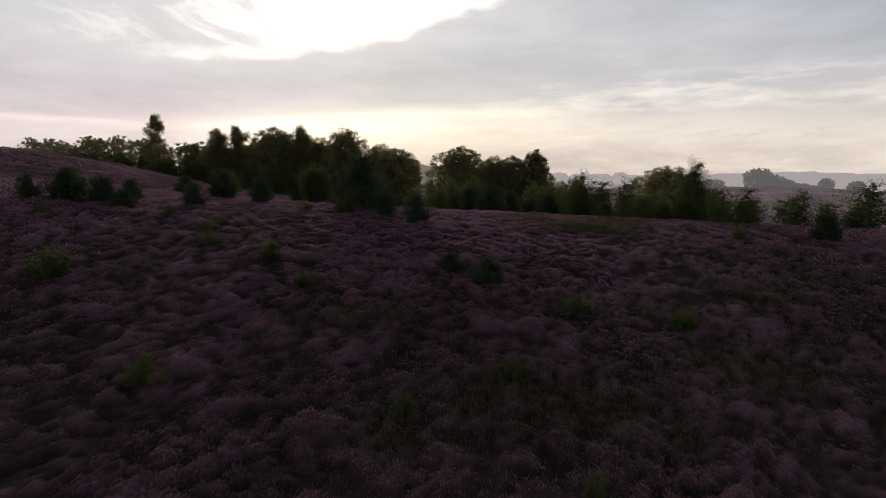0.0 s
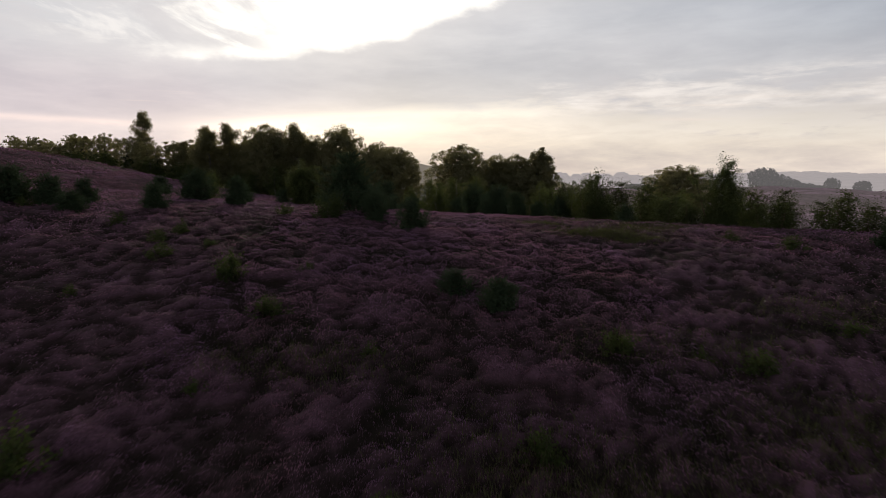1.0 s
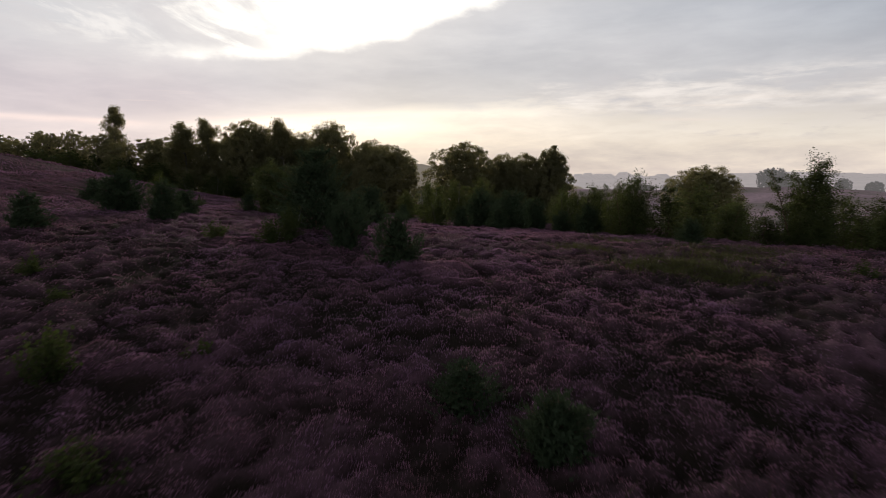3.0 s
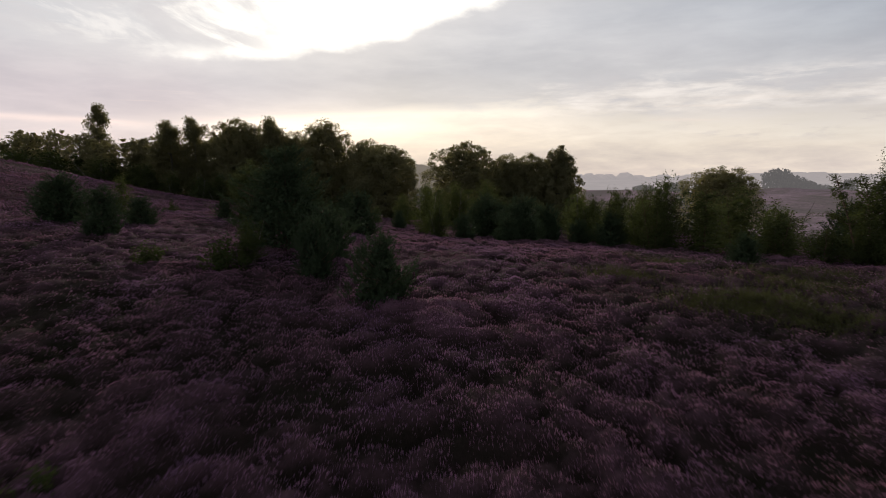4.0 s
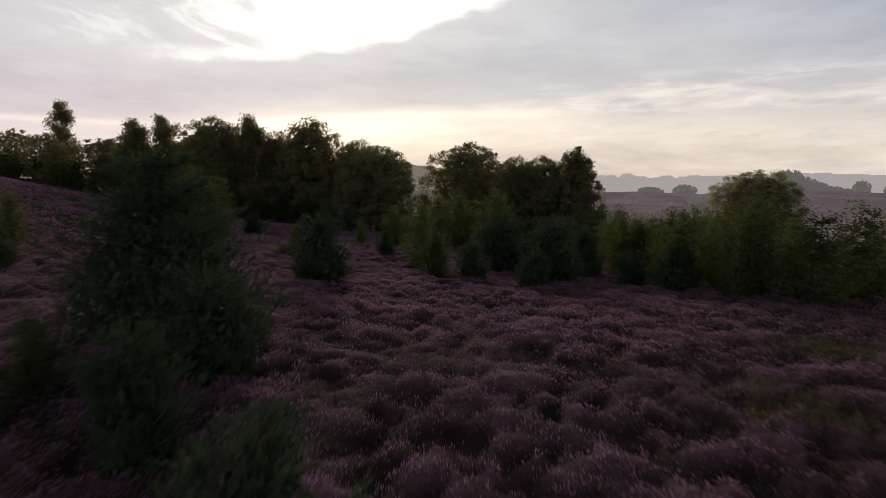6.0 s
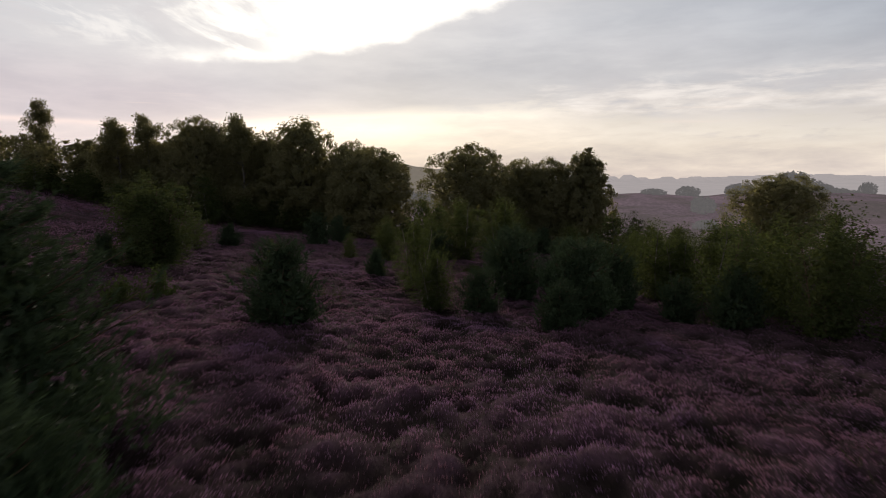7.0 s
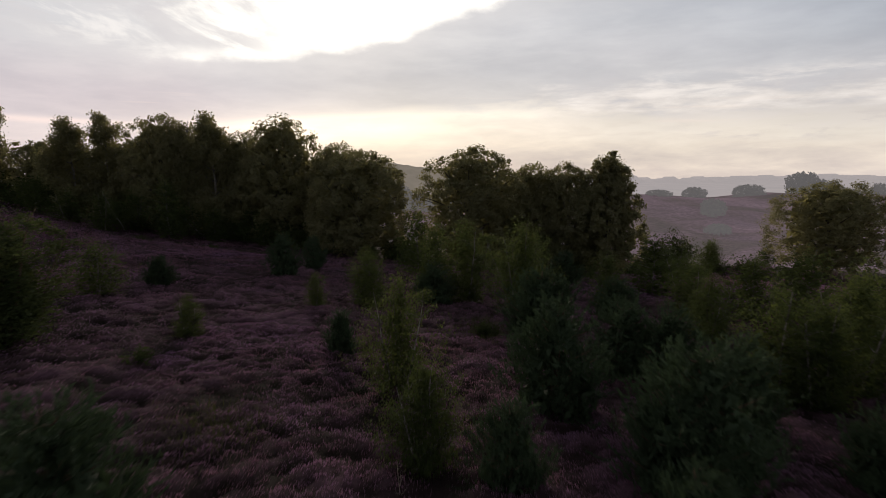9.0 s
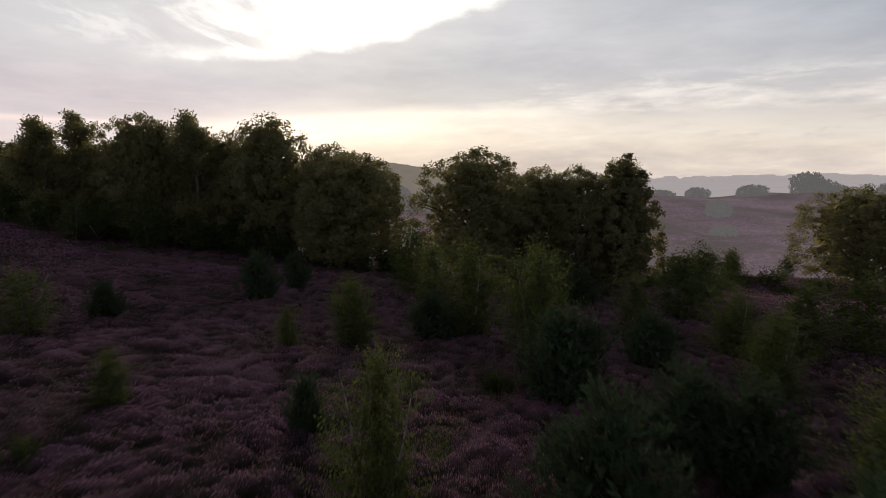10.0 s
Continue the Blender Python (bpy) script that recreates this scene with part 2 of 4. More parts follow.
def ground_mat():
    def build(n, r):
        pos = n.add("ShaderNodeNewGeometry").outputs["Position"]
        big = n.noise(pos, 0.13, 4.0, 0.6)
        mid = n.noise(pos, 1.4, 5.0, 0.65)
        fine = n.noise(pos, 14.0, 3.0, 0.7)
        f = n.math("MULTIPLY_ADD", n.math("SUBTRACT", fine, 0.5), 0.5, n.math("MULTIPLY_ADD", n.math("SUBTRACT", mid, 0.5), 0.7, big), clamp=True)
        # darker tone low between the bushes, purple tone up on them
        hollow_tone = n.ramp(f, [(0.25, (0.012, 0.012, 0.007)), (0.5, (0.022, 0.016, 0.014)), (0.8, (0.045, 0.026, 0.030))])
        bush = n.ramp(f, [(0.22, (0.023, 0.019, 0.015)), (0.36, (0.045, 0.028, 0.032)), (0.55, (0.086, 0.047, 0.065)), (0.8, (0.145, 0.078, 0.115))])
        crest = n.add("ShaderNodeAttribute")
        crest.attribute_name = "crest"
        c = n.mix(n.step(crest.outputs["Fac"], 0.34, 0.72), hollow_tone, bush)
        h = n.math("MULTIPLY_ADD", fine, 0.5, mid)
        return principled(n, c, r, h, 0.12, 0.05)
    return surface("heath_ground", build, 0.95)


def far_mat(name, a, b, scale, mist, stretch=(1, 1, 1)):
    """Distance in the morning mist: haze put in as a weak glow of the surface over pale colours."""
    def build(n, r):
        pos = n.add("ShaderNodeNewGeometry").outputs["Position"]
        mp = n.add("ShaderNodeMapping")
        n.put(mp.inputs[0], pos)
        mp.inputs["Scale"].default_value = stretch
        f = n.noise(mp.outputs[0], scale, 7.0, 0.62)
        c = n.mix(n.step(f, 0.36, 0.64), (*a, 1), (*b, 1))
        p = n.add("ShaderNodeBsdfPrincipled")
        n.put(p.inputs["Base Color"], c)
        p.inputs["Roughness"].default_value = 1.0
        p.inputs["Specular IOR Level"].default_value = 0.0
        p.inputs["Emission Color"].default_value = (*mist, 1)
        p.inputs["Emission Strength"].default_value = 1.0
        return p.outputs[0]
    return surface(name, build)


M_OAK = leaf_mat("oak_leaf", (0.078, 0.082, 0.048), (0.130, 0.126, 0.070), (0.40, 0.36, 0.14), 0.42, 0.6, 0.15)
M_BIRCH = leaf_mat("birch_leaf", (0.024, 0.035, 0.015), (0.055, 0.073, 0.026), (0.135, 0.16, 0.042), 0.42, 0.7, 0.06)
M_DARKBIRCH = leaf_mat("dark_birch_leaf", (0.025, 0.036, 0.016), (0.060, 0.077, 0.031), (0.11, 0.13, 0.036), 0.36, 0.7, 0.06)
M_PINE = leaf_mat("pine_needle", (0.023, 0.035, 0.021), (0.058, 0.083, 0.047), (0.065, 0.10, 0.042), 0.22, 0.7, 0.06)
M_SHRUB = leaf_mat("seedling_leaf", (0.022, 0.033, 0.012), (0.052, 0.072, 0.025), (0.085, 0.11, 0.03), 0.36, 0.7, 0.05)
M_GRASS = leaf_mat("grass_blade", (0.032, 0.036, 0.014), (0.080, 0.080, 0.030), (0.08, 0.085, 0.025), 0.3)
M_BARK = bark_mat("oak_bark", (0.035, 0.028, 0.022), (0.10, 0.085, 0.07))
M_PBARK = bark_mat("pine_bark", (0.05, 0.035, 0.025), (0.13, 0.085, 0.055))
M_WHITE = bark_mat("birch_bark", (0.045, 0.038, 0.033), (0.22, 0.20, 0.185), 5.0)
M_DEAD = bark_mat("dead_wood", (0.16, 0.13, 0.10), (0.34, 0.29, 0.24), 12.0)
M_HEATHER = heather_mat()
M_GROUND = ground_mat()


def moor_mat():
    """Heather slopes far off, with brown and grassy hollows; the mist is put in as emission."""
    def build(n, r):
        pos = n.add("ShaderNodeNewGeometry").outputs["Position"]
        big = n.noise(pos, 0.022, 4.0, 0.6, 0.8)
        fine = n.noise(pos, 0.7, 6.0, 0.75)
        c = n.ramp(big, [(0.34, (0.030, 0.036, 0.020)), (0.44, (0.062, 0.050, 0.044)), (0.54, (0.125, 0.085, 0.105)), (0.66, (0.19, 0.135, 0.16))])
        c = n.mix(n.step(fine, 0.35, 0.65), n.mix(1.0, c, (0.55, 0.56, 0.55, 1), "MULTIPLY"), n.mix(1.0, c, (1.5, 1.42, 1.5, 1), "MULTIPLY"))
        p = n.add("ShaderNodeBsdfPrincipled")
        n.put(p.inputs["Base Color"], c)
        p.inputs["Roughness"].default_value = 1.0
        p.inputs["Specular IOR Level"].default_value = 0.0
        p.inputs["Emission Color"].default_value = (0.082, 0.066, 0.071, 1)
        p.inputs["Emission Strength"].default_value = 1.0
        return p.outputs[0]
    return surface("misty_moor", build)


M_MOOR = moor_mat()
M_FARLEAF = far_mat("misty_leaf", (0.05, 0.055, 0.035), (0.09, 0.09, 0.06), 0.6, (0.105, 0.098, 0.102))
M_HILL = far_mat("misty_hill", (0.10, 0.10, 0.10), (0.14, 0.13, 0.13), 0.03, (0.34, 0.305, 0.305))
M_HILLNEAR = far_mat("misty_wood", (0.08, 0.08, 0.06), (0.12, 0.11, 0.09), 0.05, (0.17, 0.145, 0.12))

# ---- mesh helpers ----


def mesh_of(name, verts, faces, material, smooth=False):
    """A mesh from arrays: verts n x 3, faces n x 3 or n x 4."""
    me = bpy.data.meshes.new(name)
    verts = np.asarray(verts, np.float32)
    faces = np.asarray(faces, np.int32)
    k = faces.shape[1]
    me.vertices.add(len(verts))
    me.vertices.foreach_set("co", verts.ravel())
    me.loops.add(faces.size)
    me.loops.foreach_set("vertex_index", faces.ravel())
    me.polygons.add(len(faces))
    me.polygons.foreach_set("loop_start", np.arange(0, faces.size, k, dtype=np.int32))
    me.polygons.foreach_set("use_smooth", np.full(len(faces), smooth))
    me.update(calc_edges=True)
    me.materials.append(material)
    return me


def part(name, me, parent, label=""):
    ob = new(name, me)
    ob.parent = parent
    if label:
        tagged(ob, label)
    return ob


def lattice(ix, iy, seed):
    h = np.sin(ix * 127.1 + iy * 311.7 + seed * 74.7) * 43758.5453
    return h - np.floor(h)


def value_noise(x, y, seed):
    ix, iy = np.floor(x), np.floor(y)
    fx, fy = x - ix, y - iy
    fx, fy = fx * fx * (3 - 2 * fx), fy * fy * (3 - 2 * fy)
    a, b = lattice(ix, iy, seed), lattice(ix + 1, iy, seed)
    c, d = lattice(ix, iy + 1, seed), lattice(ix + 1, iy + 1, seed)
    return (a * (1 - fx) + b * fx) * (1 - fy) + (c * (1 - fx) + d * fx) * fy


def fractal(x, y, seed, octaves=3):
    s, a = 0.0, 0.5
    for i in range(octaves):
        s = s + a * value_noise(x, y, seed + i)
        x, y, a = x * 2.03 + 5.1, y * 2.03 + 1.7, a * 0.5
    return s


def mounds(x, y, size, seed):
    """Heather bushes: domes scattered on a jittered grid, 0 to 1."""
    gx, gy = x / size, y / size
    ix, iy = np.floor(gx).astype(int), np.floor(gy).astype(int)
    x0, y0 = ix.min() - 1, iy.min() - 1
    tx, ty = np.meshgrid(np.arange(x0, ix.max() + 2, dtype=float), np.arange(y0, iy.max() + 2, dtype=float), indexing="ij")
    px, py = tx + lattice(tx, ty, seed), ty + lattice(tx, ty, seed + 9)
    pr = 0.48 + 0.42 * lattice(tx, ty, seed + 17)
    wide = tx.shape[1]
    px, py, pr = px.ravel(), py.ravel(), pr.ravel()
    best = np.zeros_like(gx)
    for dx in (-1, 0, 1):
        for dy in (-1, 0, 1):
            k = (ix + dx - x0) * wide + (iy + dy - y0)
            r2 = pr[k] ** 2
            best = np.maximum(best, r2 - (gx - px[k]) ** 2 - (gy - py[k]) ** 2)
    return np.sqrt(best)


# ---- terrain: a heath hill, higher on one side, that drops into a valley ----
RIDGE = [-2.822, -0.422, 0.965, 1.414, 0.235, 0.615, -0.565, 0.521, -2.245]
SLOPE = [-0.414, -0.291, -0.641, -0.417]
BOWL = [0.097, -0.14, -0.17]
KNOLL = 9.49


def smooth01(a):
    a = np.clip(a, 0, 1)
    return a * a * (3 - 2 * a)


def hill(x, y):
    """The broad shape of the ground."""
    x, y = np.asarray(x, float), np.asarray(y, float)
    yc = np.clip(y, 2, 118)
    u = 55 * np.tanh(x / 55)
    z = 0.0
    for i, k in enumerate(RIDGE):
        z = z + k * np.exp(-((yc - 8 - 13 * i) / 11) ** 2 / 2)
    for k, c in zip(SLOPE, (15, 45, 75, 110)):
        z = z + k * u / 20 * np.exp(-((yc - c) / 26) ** 2 / 2)
    for k, c in zip(BOWL, (20, 65, 110)):
        z = z + k * u * u / 400 * np.exp(-((yc - c) / 34) ** 2 / 2)
    z = z + KNOLL * np.exp(-(((x + 75) / 26) ** 2 + ((yc - 98) / 32) ** 2) / 2)
    # into the valley beyond the hill, and level land far off
    drop = smooth01((y - 116 + 0.10 * x) / 75) * smooth01((x + 60) / 60)
    z = z * (1 - drop) - 17 * drop
    away = smooth01((np.hypot(x, y - 60) - 130) / 260)
    return z * (1 - away) - 32 * away


def tussocks(x, y):
    """Large and small heather bushes, irregular in size and outline, as far as single bushes can be told apart."""
    x, y = np.asarray(x, float), np.asarray(y, float)
    big, small = np.full(x.shape, 0.4), np.full(x.shape, 0.35)
    on = (x > -112) & (x < 90) & (y > -5) & (y < 142)
    if on.any():
        u, v = x[on], y[on]
        wx = u + 0.8 * value_noise(u * 0.8, v * 0.8, 6) + 0.25 * value_noise(u * 3.1, v * 3.1, 7)
        wy = v + 0.8 * value_noise(u * 0.8 + 40, v * 0.8, 9) + 0.25 * value_noise(u * 3.1, v * 3.1 + 40, 10)
        vary = value_noise(u * 0.45, v * 0.45, 12)
        b = (1 - vary) * mounds(wx, wy, 0.44, 3) + vary * mounds(wx, wy, 0.74, 14)
        big[on] = b * (0.6 + 0.6 * value_noise(u * 0.9, v * 0.9, 15))
        small[on] = mounds(wx * 1.02, wy, 0.27, 8)
    return big, small


def heath(x, y):
    """The ground with its heather bushes."""
    z = hill(x, y)
    near = smooth01((75 - np.abs(x)) / 20) * smooth01((140 - y) / 20)
    big, small = tussocks(x, y)
    lump = 0.5 * (fractal(x * 0.22, y * 0.22, 21, 2) - 0.37) + 0.55 * (fractal(x * 0.9, y * 0.9, 27, 2) - 0.37)
    return z + near * (0.40 * big + 0.22 * small + 0.34 * lump)


def bushes(x, y):
    """How far up a heather bush a place lies, 0 to 1."""
    big, small = tussocks(x, y)
    return 0.65 * big + 0.35 * small


def spread(lo, hi, step, far, ratio=1.22):
    mid = np.arange(lo, hi + step, step)
    d, outs = step, []
    p = 0.0
    while p < far:
        d = min(d * ratio, 160)
        p += d
        outs.append(p)
    outs = np.array(outs)
    return np.concatenate([(lo - outs)[::-1], mid, hi + outs])


def grid_mesh(name, xs, ys, height, material, smooth=True):
    gx, gy = np.meshgrid(xs, ys)
    z = height(gx, gy)
    v = np.stack([gx, gy, z], -1).reshape(-1, 3)
    i = np.arange(len(ys) - 1)[:, None] * len(xs) + np.arange(len(xs) - 1)[None]
    i = i.ravel()
    f = np.stack([i, i + 1, i + len(xs) + 1, i + len(xs)], -1)
    return mesh_of(name, v, f, material, smooth)


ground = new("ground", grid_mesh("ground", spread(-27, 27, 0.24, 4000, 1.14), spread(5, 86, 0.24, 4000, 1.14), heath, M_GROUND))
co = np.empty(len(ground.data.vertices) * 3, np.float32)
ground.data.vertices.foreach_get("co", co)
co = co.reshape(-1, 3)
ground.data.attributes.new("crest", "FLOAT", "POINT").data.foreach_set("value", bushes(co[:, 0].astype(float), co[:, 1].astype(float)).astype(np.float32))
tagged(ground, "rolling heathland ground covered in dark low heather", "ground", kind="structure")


# the far moor, its woods and the hills behind it
def moor_height(x, y):
    up = smooth01((y - 150) / 240)
    z = -17 + 12.0 * up + 3.0 * np.exp(-(((x - 110) / 50) ** 2 + ((y - 415) / 60) ** 2)) + 1.0 * np.exp(-(((x - 250) / 70) ** 2 + ((y - 390) / 60) ** 2))
    z = z + 11.0 * (fractal(x / 70, y / 70, 31, 3) - 0.45) + 0.5 * (fractal(x / 11, y / 11, 41, 3) - 0.44)
    back = smooth01((y - 420) / 120)
    return z - 14 * back - 6 * smooth01((170 - y) / 40)


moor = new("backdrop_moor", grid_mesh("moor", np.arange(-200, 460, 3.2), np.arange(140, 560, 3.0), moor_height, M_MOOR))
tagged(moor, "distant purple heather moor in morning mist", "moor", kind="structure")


def ridge(name, label, y0, depth, x0, x1, base, tops, wood, material, step):
    """A wooded ridge far off: a long hill with an uneven line of treetops."""
    def height(x, y):
        a = (y - y0) / depth
        body = np.sin(np.clip(a, 0, 1) * math.pi)
        crest = np.interp(x, [t[0] for t in tops], [t[1] for t in tops])
        spire = wood * (0.7 * value_noise(x / 3.2, y / 900, 67) ** 2 + 0.6 * value_noise(x / 13, y / 900, 68))
        return base + (crest - base) * body + 1.2 * spire * body ** 160
    me = grid_mesh(name, np.arange(x0, x1, step), np.linspace(y0, y0 + depth, 24), height, material)
    return tagged(new(name, me), label, "hill", kind="structure")


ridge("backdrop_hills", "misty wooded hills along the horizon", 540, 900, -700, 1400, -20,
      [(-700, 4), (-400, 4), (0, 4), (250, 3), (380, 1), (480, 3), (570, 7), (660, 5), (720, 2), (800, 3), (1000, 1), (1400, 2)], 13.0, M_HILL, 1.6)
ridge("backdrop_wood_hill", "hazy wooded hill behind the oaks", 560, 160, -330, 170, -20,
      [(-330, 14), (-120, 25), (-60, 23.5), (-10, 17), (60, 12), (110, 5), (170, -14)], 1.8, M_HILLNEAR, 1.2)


# ---- plants ----
def tube(points, radii, sides=6):
    """Rings along a path; returns verts and quads."""
    p = np.asarray(points, float)
    n = len(p)
    d = np.gradient(p, axis=0)
    d /= np.linalg.norm(d, axis=1)[:, None] + 1e-9
    ref = np.where(np.abs(d[:, 2:3]) > 0.9, [[1.0, 0, 0]], [[0, 0, 1.0]])
    a = np.cross(d, ref)
    a /= np.linalg.norm(a, axis=1)[:, None] + 1e-9
    b = np.cross(d, a)
    ang = np.arange(sides) * 2 * math.pi / sides
    r = np.asarray(radii, float)[:, None, None]
    v = p[:, None] + r * (np.cos(ang)[None, :, None] * a[:, None] + np.sin(ang)[None, :, None] * b[:, None])
    i = np.arange(n - 1)[:, None] * sides + np.arange(sides)[None]
    j = np.arange(n - 1)[:, None] * sides + (np.arange(sides)[None] + 1) % sides
    f = np.stack([i, j, j + sides, i + sides], -1).reshape(-1, 4)
    return v.reshape(-1, 3), f


class Pile:
    """Collects pieces of geometry into one mesh."""

    def __init__(self):
        self.v, self.f, self.n = [], [], 0

    def add(self, v, f):
        self.v.append(np.asarray(v))
        self.f.append(np.asarray(f) + self.n)
        self.n += len(v)

    def mesh(self, name, material, smooth=False):
        return mesh_of(name, np.concatenate(self.v), np.concatenate(self.f), material, smooth)


def bend(rng, a, b, n=6, wob=0.1, lift=0.0):
    """A crooked path from a to b."""
    a, b = np.asarray(a, float), np.asarray(b, float)
    t = np.linspace(0, 1, n)[:, None]
    p = a + (b - a) * t
    p[:, 2:] += lift * (t * (1 - t)) * 4
    w = rng.normal(0, wob * np.linalg.norm(b - a) / n, (n, 3))
    w[0] = 0
    return p + np.cumsum(w, 0) * 0.6


def leaves(rng, centres, size, long=1.6, up=0.4, hang=None, face=None):
    """One rhombic leaf or sprig at each centre, slightly folded; verts and quads."""
    n = len(centres)
    nrm = rng.normal(0, 1, (n, 3))
    nrm[:, 2] += up
    if face is not None:
        nrm += 1.3 * face / (np.linalg.norm(face, axis=1)[:, None] + 1e-9)
    nrm /= np.linalg.norm(nrm, axis=1)[:, None]
    t = rng.normal(0, 1, (n, 3))
    if hang is not None:
        t = t * 0.6 + hang
    t -= (t * nrm).sum(1)[:, None] * nrm
    t /= np.linalg.norm(t, axis=1)[:, None] + 1e-9
    s = np.cross(nrm, t)
    z = (size * rng.uniform(0.6, 1.35, n))[:, None]
    c = np.asarray(centres)
    v = np.stack([c - t * z * long * 0.5, c + s * z * 0.5 - nrm * z * 0.12, c + t * z * long * 0.5, c - s * z * 0.5 - nrm * z * 0.12], 1)
    f = np.arange(n * 4).reshape(n, 4)
    return v.reshape(-1, 3), f


def root(name, label, category, group=""):
    ob = new(name)
    ob.empty_display_size = 0.3
    return tagged(ob, label, category, group)


def oak(seed, label, name="oak_tree", category="oak", h=12.0, w=10.0, clumps=420, per=44, leaf=0.16, low=0.0, cone=0.0, material=None, bark=None, inner=None):
    """A full-grown broadleaf: stout trunk, spreading limbs, crown of leafy clumps with gaps."""
    rng = np.random.default_rng(seed)
    tree = root(name, label, category)
    wood, crown = Pile(), Pile()
    top = np.array([rng.normal(0, 0.2), rng.normal(0, 0.2), h * 0.72])
    wood.add(*tube(bend(rng, (0, 0, -0.4), top, 9, 0.12), np.linspace(0.34, 0.07, 9), 8))
    mid, half = h * (0.50 + low * 0.2), h * (0.50 - low * 0.2)
    cs = []
    for i in range(clumps):
        # spread evenly over an egg-shaped crown, a fifth of them inside it
        a = i * 2.39996 + rng.normal(0, 0.25)
        s = np.clip(1 - 2 * (i + 0.5) / clumps + rng.normal(0, 0.05), -0.97, 1)
        r = rng.uniform(0.90, 1.03) if i % 5 else rng.uniform(0.4, 0.8)
        flat = (1 - abs(s) ** (2.3 if s > 0 else 5.0)) ** 0.5
        taper = 1.0 - cone * (0.5 + 0.5 * s) ** 1.3
        bulge = 1 + 0.10 * math.sin(2 * a + seed) + 0.09 * math.sin(3 * a + 2 * seed + 2 * s)
        wid = flat * r * w * 0.44 * bulge * taper
        cs.append((math.cos(a) * wid, math.sin(a) * wid, mid + s * r * half * 0.93))
    cs = np.array(cs)
    for c in cs[:: max(1, clumps // 26)]:
        z0 = min(h * 0.7, max(h * 0.12, c[2] * rng.uniform(0.35, 0.75)))
        base = top * (z0 / top[2])
        base[2] = z0
        wood.add(*tube(bend(rng, base, c, 6, 0.16, 0.05 * h * rng.random()), np.linspace(0.11, 0.02, 6), 5))
    for c in cs:
        rad = w * rng.uniform(0.035, 0.085)
        m = int(per * rng.uniform(0.6, 1.3))
        d = rng.normal(0, 1, (m, 3))
        d /= np.linalg.norm(d, axis=1)[:, None]
        d *= (rng.random(m) ** 0.45)[:, None] * rad
        d[:, 2] *= 0.75
        crown.add(*leaves(rng, c + d, leaf, face=c + d * 2 - [0, 0, mid]))
    # the shaded inside of the crown: larger sprays
    m = 2600 if inner is None else inner
    s = rng.uniform(-0.97, 0.93, m)
    a = rng.uniform(0, 2 * math.pi, m)
    r = rng.random(m) ** 0.4 * 0.78
    wid = (1 - np.abs(s) ** np.where(s > 0, 2.3, 5.0)) ** 0.5 * r * w * 0.44 * (1 - cone * (0.5 + 0.5 * s) ** 1.3)
    crown.add(*leaves(rng, np.stack([np.cos(a) * wid, np.sin(a) * wid, mid + s * half * 0.80], 1), 0.036 * h, 1.3))
    part("trunk", wood.mesh("trunk", bark or M_BARK, True), tree)
    part("crown", crown.mesh("crown", material or M_OAK), tree)
    return tree


def tall_birch(seed, label):
    """A tall old birch: pale slender stem, open hanging crown."""
    rng = np.random.default_rng(seed)
    h, w = 13.0, 6.5
    tree = root("birch_tree", label, "birch")
    wood, crown = Pile(), Pile()
    top = (rng.normal(0, 0.3), rng.normal(0, 0.3), h * 0.94)
    stem = bend(rng, (0, 0, -0.4), top, 12, 0.10)
    wood.add(*tube(stem, np.linspace(0.17, 0.03, 12), 7))
    for i in range(46):
        f = rng.uniform(0.22, 0.98)
        base = stem[int(f * 11)]
        a = rng.uniform(0, 2 * math.pi)
        reach = w / 2 * (1.0 - 0.65 * max(0, f - 0.55) / 0.45) * rng.uniform(0.5, 1.0)
        tip = base + np.array([math.cos(a) * reach, math.sin(a) * reach, h * rng.uniform(0.02, 0.11)])
        path = bend(rng, base, tip, 6, 0.15, 0.3)
        wood.add(*tube(path, np.linspace(0.045, 0.012, 6), 4))
        m = 360
        t = rng.uniform(0.2, 1.0, m)
        c = np.stack([np.interp(t, np.linspace(0, 1, 6), path[:, k]) for k in range(3)], 1)
        c += np.clip(rng.normal(0, 0.34, (m, 3)), -0.6, 0.6) * [1, 1, 0.8]
        c[:, 2] -= rng.exponential(0.42, m)
        crown.add(*leaves(rng, c, 0.15, 1.7, 0.2, np.array([0, 0, -0.8])))
    part("trunk", wood.mesh("trunk", M_WHITE, True), tree, "pale peeling birch stem")
    part("crown", crown.mesh("crown", M_OAK), tree)
    return tree


